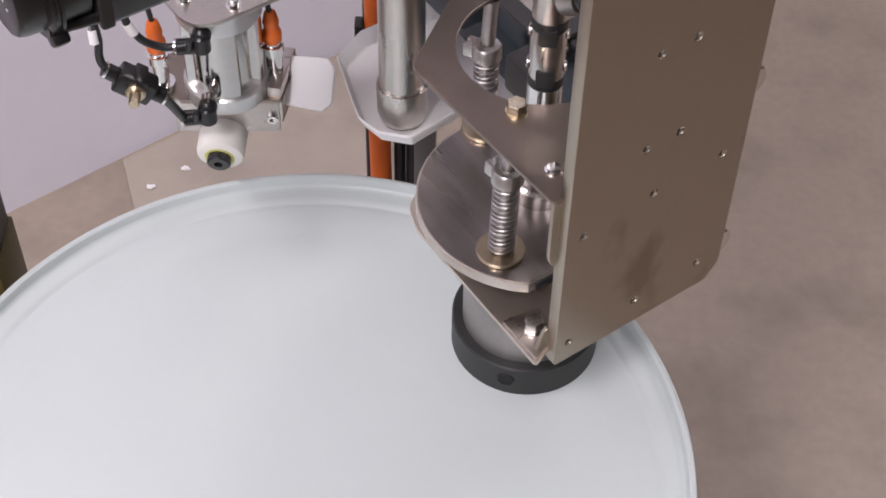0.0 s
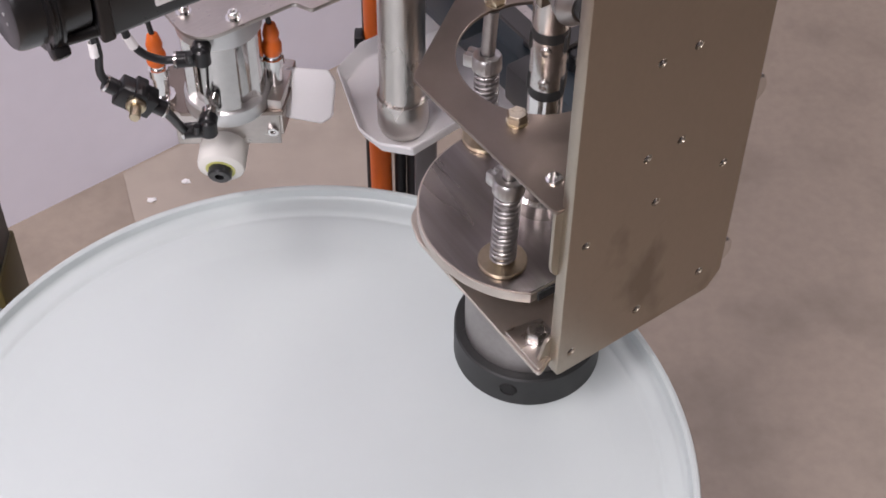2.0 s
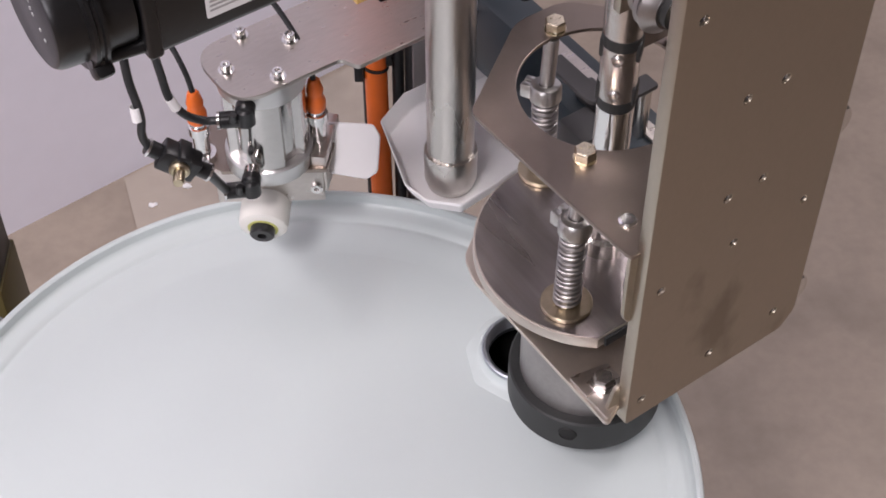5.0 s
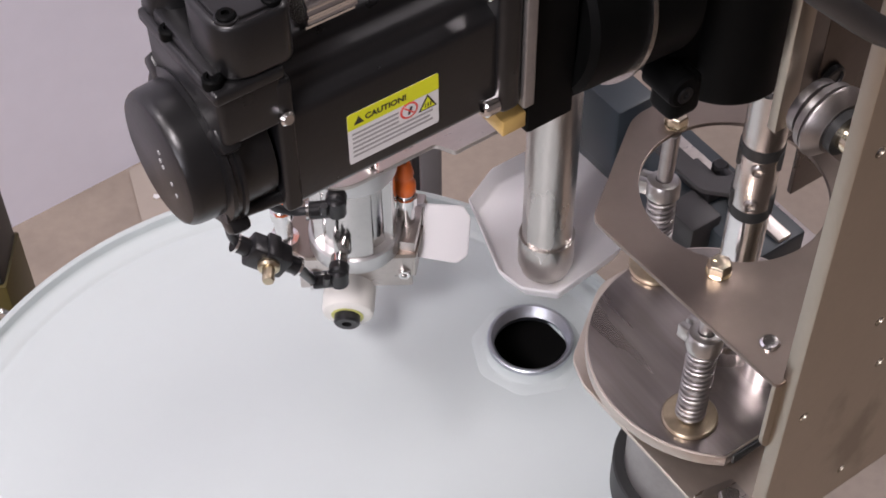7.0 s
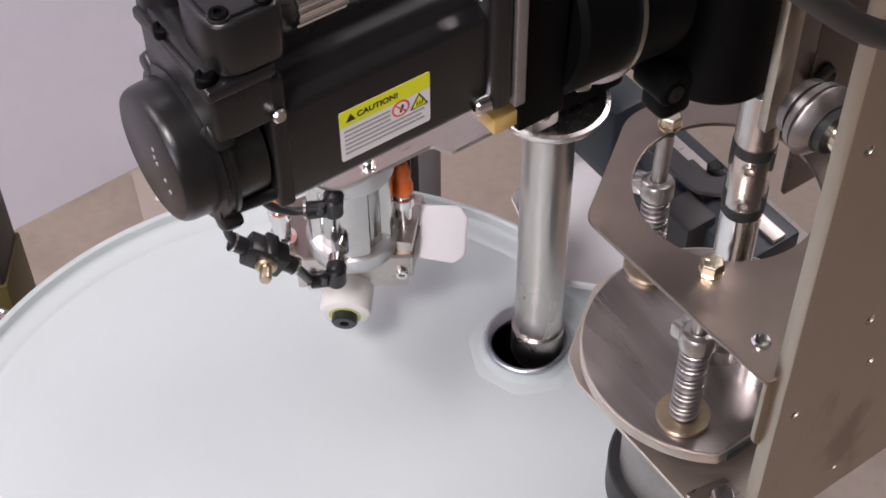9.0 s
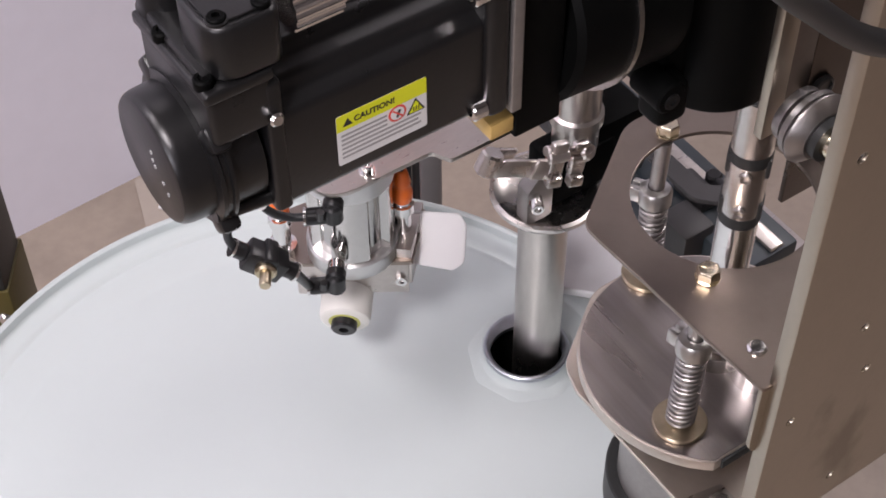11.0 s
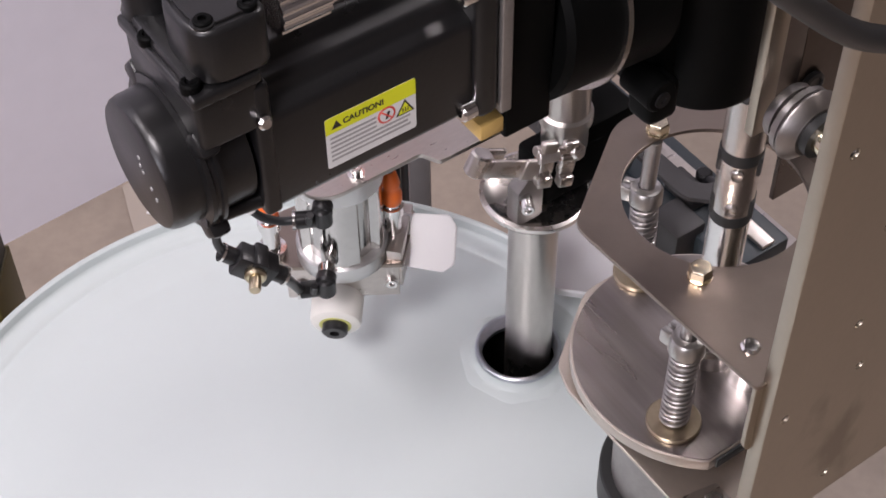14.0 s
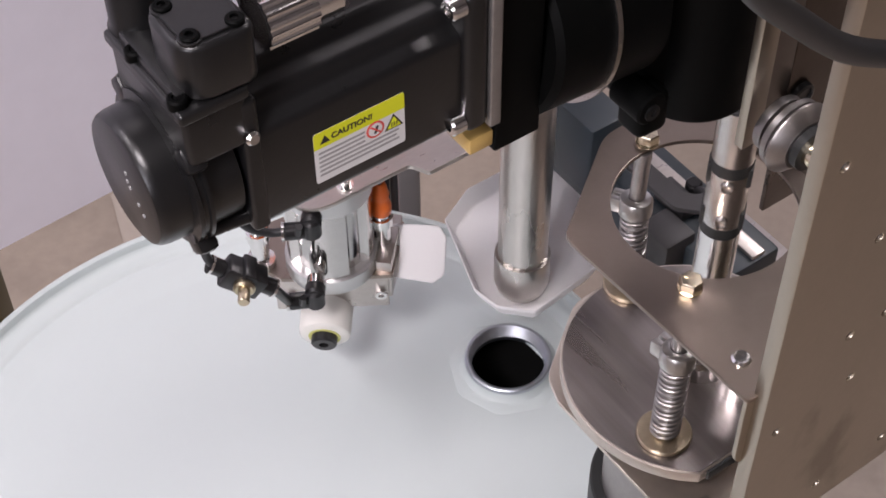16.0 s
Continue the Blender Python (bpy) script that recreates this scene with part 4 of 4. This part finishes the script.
    box(bm, (-0.3115, cy - 0.030, cz + 0.042), (-0.2870, cy + 0.017, cz + 0.049), 0.0025)
    hous = part("terminal_housing", bm, M_MOTOR, motor, "black terminal housing on the motor")
    out = rounded([(-0.3060, -0.0030), (-0.2790, -0.0030), (-0.2790, 0.0280), (-0.3060, 0.0280)], [0.011, 0.005, 0.005, 0.011], 8)
    sock = part("connector_box", plate_mesh(out, [], 0.0265, 0.0022, Matrix.Translation((0, 0, 0.5790))), M_MOTOR, hous, "rounded black connector box", 50)
    lid = [(-0.2925 + (x + 0.2925) * 0.86, 0.0125 + (y - 0.0125) * 0.86) for x, y in out]
    part("lid", plate_mesh(lid, [(-0.3012, 0.0022, 0.0042), (-0.3012, 0.0230, 0.0042)], 0.0016, 0.0005, Matrix.Translation((0, 0, 0.5802))), M_MOTOR, sock, "flat black lid")
    for px, py in ((-0.3012, 0.0022), (-0.3012, 0.0230), (-0.2830, 0.0010)):
        bm = bmesh.new()
        lathe(bm, [(0, 0), (0.0038, 0), (0.0038, 0.0024), (0.0032, 0.0030), (0.0017, 0.0030), (0.0017, 0.0015), (0, 0.0015)], Matrix.Translation((px, py, 0.5786)), 18)
        part("cover_screw", bm, M_BLACK, sock)
    px, py, rr, hh = -0.2990, cy + 0.0215, 0.0120, 0.036
    bm = bmesh.new()
    lathe(bm, [(rr + 0.001, 0.0), (rr, 0.003), (rr, hh - 0.004), (rr - 0.0015, hh - 0.0008), (rr - 0.004, hh), (0.0, hh)], Matrix.Translation((px, py, cz + 0.0440)), 44)
    part("plug_socket", bm, M_MOTOR, hous, "round black connector socket")
    for px, py in ((-0.3105, cy - 0.0295), (-0.3105, cy + 0.004), (-0.2885, cy - 0.0305)):
        bm = bmesh.new()
        lathe(bm, [(0, 0), (0.0042, 0), (0.0042, 0.004), (0.0034, 0.0048), (0.002, 0.0048), (0.002, 0.003), (0, 0.003)], Matrix.Translation((px, py, cz + 0.0435)), 16)
        part("socket_screw", bm, M_BLACK, hous)
    bm = bmesh.new()
    n = 72
    rings = []
    for xx, base, flute in ((-0.2640, 0.0105, 0), (-0.2640, 0.0128, 1), (-0.2420, 0.0128, 1), (-0.2415, 0.0108, 0), (-0.2300, 0.0108, 0), (-0.2300, 0.0060, 0)):
        rings.append([bm.verts.new((xx - 0.006, cy - 0.020 + (base + flute * (0.0005 if k % 4 < 2 else -0.0004)) * math.cos(2 * math.pi * k / n), cz + 0.0590 + (base + flute * (0.0005 if k % 4 < 2 else -0.0004)) * math.sin(2 * math.pi * k / n))) for k in range(n)])
    for ra, rb in zip(rings, rings[1:]):
        for k in range(n):
            bm.faces.new((ra[k], ra[(k + 1) % n], rb[(k + 1) % n], rb[k]))
    part("plug", bm, M_CHROME, motor, "ribbed nickel cable plug")
    # flange, spacer and gear unit
    bm = prism(-0.1840, -0.172, 0.0395, 0.0385, 0.004, cy, cz + 0.001)
    part("flange", bm, M_MOTOR, motor)
    for sy, sz in ((-1, -1), (-1, 1), (1, 1)):
        bm = bmesh.new()
        lathe(bm, [(0, 0), (0.0052, 0), (0.0052, 0.006), (0.0044, 0.007), (0.0025, 0.007), (0.0025, 0.004), (0, 0.004)], aim((-0.1838, cy + sy * 0.0345, cz + 0.001 + sz * 0.0325), (-1, 0, 0)), 20)
        part("flange_screw", bm, M_CHROME, motor, "bright socket cap screw")
    bm = prism(-0.172, -0.166, 0.0405, 0.0395, 0.001, cy, cz + 0.001)
    part("spacer", bm, M_CAST, motor, "bare aluminium spacer plate")
    bm = prism(-0.166, -0.140, 0.040, 0.058, 0.0015, cy + 0.004, cz - 0.003)
    part("adapter_block", bm, M_BLACK, g, "black anodised adapter block")
    bm = bmesh.new()
    box(bm, (-0.1790, -0.004, 0.4520), (-0.1662, 0.018, 0.4610), 0.0006)
    part("film_tab", bm, M_OCHRE, g, "tab of ochre protective film")
    bm = bmesh.new()
    rod(bm, (-0.140, 0.032, 0.486), (-0.070, 0.034, 0.478), 0.047, 0.003, 56)
    part("bearing_housing", bm, M_BLACK, g, "round black bearing housing")
    bm = bmesh.new()
    lathe(bm, [(0.045, 0), (0.0490, 0.0), (0.0490, 0.003), (0.045, 0.003)], aim((-0.108, 0.033, 0.481), (1, 0.03, -0.14)), 56, True)
    part("retaining_ring", bm, M_STEEL, g)
    bm = bmesh.new()
    lathe(bm, [(0.0, 0.398), (0.0300, 0.398), (0.0330, 0.3992), (0.0345, 0.4025), (0.0345, 0.56), (0, 0.56)], Matrix.Translation((-0.0220, 0.0170, 0)), 64)
    box(bm, (-0.072, 0.004, 0.410), (-0.020, 0.075, 0.558), 0.006, None, 3)
    lathe(bm, [(0, 0), (0.0080, 0), (0.0092, 0.0012), (0.0092, 0.022), (0, 0.022)], aim((-0.0750, -0.0115, 0.428), (0, 1, 0)), 24)
    box(bm, (-0.0800, -0.0095, 0.406), (-0.0600, 0.010, 0.432), 0.005, None, 3)
    gb = part("gearbox", bm, M_BLACK, g, "black right-angle gearbox")
    bm = bmesh.new()
    lathe(bm, [(0.0045, 0), (0.0045, 0.0012), (0.002, 0.0012), (0.002, 0), (0, 0)], aim((-0.0755, -0.0116, 0.427), (0, -1, 0)), 16)
    part("cap_screw", bm, M_MOTOR, gb)
    part("motor_cable", tube_mesh([(-0.20, -0.115, 0.70), (-0.163, -0.13, 0.630), (-0.131, -0.13, 0.594), (-0.082, -0.13, 0.553), (-0.03, -0.13, 0.534), (0.05, -0.125, 0.55)], 0.0056), M_CABLE, g, "thick black motor cable")
    # warning label on the motor's side
    x0, x1, z0, z1 = -0.2584, -0.2138, 0.4824, 0.5106
    yf = cy - 0.035 - 0.0004
    m = Matrix(((1, 0, 0, x0), (0, 0, -1, yf), (0, 1, 0, z0), (0, 0, 0, 1)))
    w, h = x1 - x0, z1 - z0

    def flat(name, pts, mat, depth, parent, label=""):
        me = plate_mesh(pts, [], 0.0002, 0.00002, m @ Matrix.Translation((0, 0, depth)))
        return part(name, me, mat, parent, label)
    lab = flat("warning_label", rounded([(0, 0), (w, 0), (w, h), (0, h)], 0.0014), M_LABEL_W, 0.0002, motor, "yellow and white caution label")
    flat("header", rounded([(0, h - 0.0088), (w, h - 0.0088), (w, h), (0, h)], [0.0001, 0.0001, 0.0014, 0.0014]), M_LABEL_Y, 0.0003, lab)
    part("lettering", text_mesh("CAUTION!", 0.0042, m @ Matrix.Translation((0.0084, h - 0.0060, 0.0004))), M_LABEL_K, lab, "bold black word CAUTION!")
    flat("warning_sign", [(0.003, h - 0.0066), (0.0078, h - 0.0066), (0.0054, h - 0.0025)], M_LABEL_K, 0.0004, lab)
    circ = [(w - 0.0149 + 0.0044 * math.cos(k * math.pi / 12), h - 0.0130 + 0.0044 * math.sin(k * math.pi / 12)) for k in range(24)]
    flat("no_touch_sign", circ, M_LABEL_R, 0.0004, lab)
    circ = [(w - 0.0149 + 0.0034 * math.cos(k * math.pi / 12), h - 0.0130 + 0.0034 * math.sin(k * math.pi / 12)) for k in range(24)]
    flat("no_touch_field", circ, M_LABEL_W, 0.0005, lab)
    flat("no_touch_bar", [(w - 0.0176, h - 0.0108), (w - 0.0171, h - 0.0103), (w - 0.0122, h - 0.0152), (w - 0.0127, h - 0.0157)], M_LABEL_R, 0.0007, lab)
    flat("no_touch_figure", rounded([(w - 0.0158, h - 0.0152), (w - 0.0146, h - 0.0152), (w - 0.0132, h - 0.0114), (w - 0.0144, h - 0.0110)], 0.0004), M_LABEL_K, 0.0006, lab)
    flat("hot_sign", [(w - 0.0102, h - 0.0172), (w - 0.0010, h - 0.0172), (w - 0.0056, h - 0.0092)], M_LABEL_K, 0.0004, lab)
    flat("hot_field", [(w - 0.0090, h - 0.0166), (w - 0.0022, h - 0.0166), (w - 0.0056, h - 0.0106)], M_LABEL_Y, 0.0005, lab)
    for k in range(3):
        xx = w - 0.0072 + 0.0013 * k
        flat("hot_mark", [(xx, h - 0.0158), (xx + 0.0005, h - 0.0158), (xx + 0.0007, h - 0.0136), (xx + 0.0002, h - 0.0136)], M_LABEL_K, 0.0006, lab)
    for k, frac in enumerate((0.55, 0.55, 0.55, 0.93, 0.90, 0.93)):
        zz = h - 0.0122 - 0.0025 * k
        flat("text_bar", [(0.002, zz), (frac * w, zz), (frac * w, zz + 0.0011), (0.002, zz + 0.0011)], M_PRINT_GLINT, 0.0003, lab)


def build_joint(parent):
    """The universal joint: turned about its own upright axis."""
    j = new("universal_joint")
    j.parent = parent
    j["label"] = "steel universal joint with yoke gaps painted dark"
    bm = bmesh.new()
    rod(bm, (0, 0, 0.344), (0, 0, 0.388), 0.0120, 0.0025, 36)
    part("upper_yoke", bm, M_STEEL, j)
    bm = bmesh.new()
    rod(bm, (0, 0, 0.387), (0, 0, 0.425), 0.0092, 0.0008, 32)
    part("upper_shaft", bm, M_CHROME, j)
    # Solid black bands and tabs paint the shade between the yokes.
    for z, up, a in ((0.342, 1, 0), (0.293, -1, 0)):
        bm = bmesh.new()
        turn = Matrix.Rotation(radians(a), 4, "Z")
        lathe(bm, [(0.0104, -0.0045), (0.0121, -0.0040), (0.0121, 0.0040), (0.0104, 0.0045)], Matrix.Translation((0, 0, z)), 32, True)
        box(bm, (-0.0126, -0.0062, z - 0.014 * up), (-0.008, 0.0062, z), 0.0015, turn)
        box(bm, (0.008, -0.0062, z - 0.014 * up), (0.0126, 0.0062, z), 0.0015, turn)
        part("yoke_gap_shade", bm, M_RUBBER_SHADE, j, "black band painting the shade in the yoke's gap")
    bm = bmesh.new()
    rod(bm, (0, 0, 0.293), (0, 0, 0.342), 0.0119, 0.003, 36)
    part("middle_yoke", bm, M_STEEL, j)
    for z, ang in ((0.332, 90), (0.304, 90)):
        for half_turn in (0, 180):
            a = radians(ang + half_turn)
            bm = bmesh.new()
            lathe(bm, [(0.0042, 0), (0.0042, 0.0012), (0.003, 0.0018), (0.0015, 0.0012), (0, 0.0012)], aim((0.0116 * math.cos(a), 0.0116 * math.sin(a), z), (math.cos(a), math.sin(a), 0)), 18)
            part("cross_pin", bm, M_STEEL, j)
    bm = bmesh.new()
    rod(bm, (0, 0, 0.222), (0, 0, 0.293), 0.0119, 0.0008, 36)
    low = part("lower_shaft", bm, M_CHROME, j)
    bm = bmesh.new()
    lathe(bm, [(0.0032, 0), (0.0026, 0.0006), (0, 0.0002)], aim((0, -0.0118, 0.262), (0, -1, 0)), 14)
    part("set_screw", bm, M_DARK, low)
    return j


def build_slide():
    """Fixed guide beam overhead and the dark frame seen behind the head."""
    b = thing("guide_beam", "grey steel guide beam over the machine", "beam")
    b.matrix_world = machine_pose(0)
    bm = bmesh.new()
    box(bm, (0.04, -0.05, 1.45), (0.10, 0.55, 1.53), 0.004)
    part("beam", bm, M_GREYPOST, b)
    f = thing("slide_frame", "dark blue-grey slide frame with a bare rail", "machine frame")
    bm = bmesh.new()
    box(bm, (0.088, 0.060, 0.100), (0.142, 0.330, 0.1475), 0.003)
    part("slide_beam", bm, M_NAVY, f)
    bm = bmesh.new()
    box(bm, (0.1165, 0.062, 0.1478), (0.1285, 0.328, 0.1515), 0.0008)
    part("rail", bm, M_BRACKET, f, "bare metal rail")
    bm = bmesh.new()
    box(bm, (0.070, 0.100, 0.120), (0.098, 0.132, 0.156), 0.003)
    box(bm, (0.100, 0.118, 0.148), (0.116, 0.150, 0.162), 0.002)
    part("slide_block", bm, M_DARKBLOCK, f, "dark grey slide block")
    for k, (kx, ky, kz) in enumerate(((0.128, 0.118, 0.158), (0.118, 0.104, 0.158), (0.122, 0.132, 0.160))):
        bm = bmesh.new()
        rod(bm, (kx, ky, 0.147), (kx, ky, kz + 0.006), 0.0062, 0.0015, 18)
        rod(bm, (kx, ky, kz), (kx - 0.002, ky - 0.014, kz + 0.002), 0.005, 0.0012, 18)
        part("hose_fitting", bm, M_PLASTIC, f, "glossy black hose fitting")
    out = rounded([(0.070, 0.150), (0.070, 0.100), (0.085, 0.084), (0.122, 0.084), (0.122, 0.098), (0.092, 0.098), (0.084, 0.106), (0.084, 0.150)], [0.002, 0.012, 0.010, 0.002, 0.002, 0.008, 0.008, 0.002])
    part("curved_bracket", plate_mesh(out, [], 0.004, 0.0005, Matrix.Translation((0, 0, 0.2000))), M_DARKBLOCK, f, "dark curved bracket plate")
    bm = bmesh.new()
    rod(bm, (0.116, 0.091, 0.1475), (0.116, 0.091, 0.1962), 0.0055)
    part("stand_off", bm, M_STEEL, f, "bright stand-off rod")
    bm = bmesh.new()
    box(bm, (0.060, 0.176, 0.150), (0.094, 0.250, 0.215), 0.003)
    part("navy_bracket", bm, M_NAVY, f)
    bm = bmesh.new()
    box(bm, (0.095, 0.300, 0.148), (0.145, 0.330, 1.45), 0.003)
    part("upright", bm, M_NAVY, f)
    bm = bmesh.new()
    box(bm, (0.150, 0.030, 0.020), (0.235, 0.190, 0.026), 0.001)
    box(bm, (0.142, 0.090, 0.022), (0.155, 0.120, 0.120), 0.001)
    part("shelf_plate", bm, M_BRACKET, f, "bare steel shelf plate")
    return f


build_hall()
build_posts()
build_floor_bits()
build_drum()
GRIPPER = build_gripper()
NOZZLE = build_nozzle()
TRAY = build_tray()
CAPPER = build_capper()
DRIVE = build_drive()
JOINT = build_joint(DRIVE)
FRAME = build_slide()

SLIDE = [(0, 0.0), (3.2, 0.0), (3.9, 0.0), (4.3, 0.0195), (5.0, 0.069), (5.5, 0.1047), (6.0, 0.1400), (6.5, 0.1764), (6.75, 0.1855), (7.0, 0.1858), (16, 0.1858)]
LIFT = [(0, 0.0), (3.02, 0.0), (3.2, 0.006), (3.6, 0.025), (3.8, 0.0284), (16, 0.0284)]
RISE = [(0, -0.019), (3.02, -0.019), (3.2, -0.009), (3.6, 0.0235), (3.8, 0.0284), (16, 0.0284)]
DIVE = [(0, 0.0), (8.05, 0.0), (8.2, -0.012), (8.5, -0.045), (8.7, -0.068), (9.6, -0.178), (9.9, -0.19), (14.0, -0.19), (14.3, -0.160), (14.5, -0.140), (14.9, -0.084), (15.1, -0.061), (15.3, -0.040), (15.5, -0.020), (15.75, 0.0), (16, 0.0)]
TRAYED = [(0, 0.0), (8.0, 0.0), (8.3, 0.4), (8.7, 1.0), (15.1, 1.0), (15.3, 0.7), (15.7, 0.05), (15.85, 0.0), (16, 0.0)]


def value(rows, t):
    """Smooth value of a table of (seconds, number) at t."""
    for (a, u), (b, v) in zip(rows, rows[1:]):
        if a <= t <= b:
            return u + (v - u) * (t - a) / (b - a)
    return rows[-1][1]


def motions():
    walk(GRIPPER, [(t, machine_pose(v)) for t, v in SLIDE])
    walk(FRAME, [(t, machine_pose(v)) for t, v in SLIDE])
    cap_times = sorted({t for rows in (SLIDE, LIFT) for t, _ in rows})
    walk(CAPPER, [(t, machine_pose(value(SLIDE, t), value(LIFT, t))) for t in cap_times])
    walk(DRIVE, [(t, machine_pose(value(SLIDE, t), value(RISE, t))) for t in cap_times])
    walk(NOZZLE, [(t, machine_pose(value(SLIDE, t), value(DIVE, t))) for t in sorted({t for rows in (SLIDE, DIVE) for t, _ in rows})])
    walk(TRAY, [(t, machine_pose(value(SLIDE, t), -0.045 * value(TRAYED, t), 0.056 * value(TRAYED, t), 0.015 * value(TRAYED, t))) for t in sorted({t for rows in (SLIDE, TRAYED) for t, _ in rows})])
    turn = [(0.25 * k, 78.0 * k) for k in range(13)] + [(3.25, 982.0), (16, 982.0)]
    walk(JOINT, [(t, pose(0.003, 0.0, -0.004, 0, 0, a + 228)) for t, a in turn])


motions()
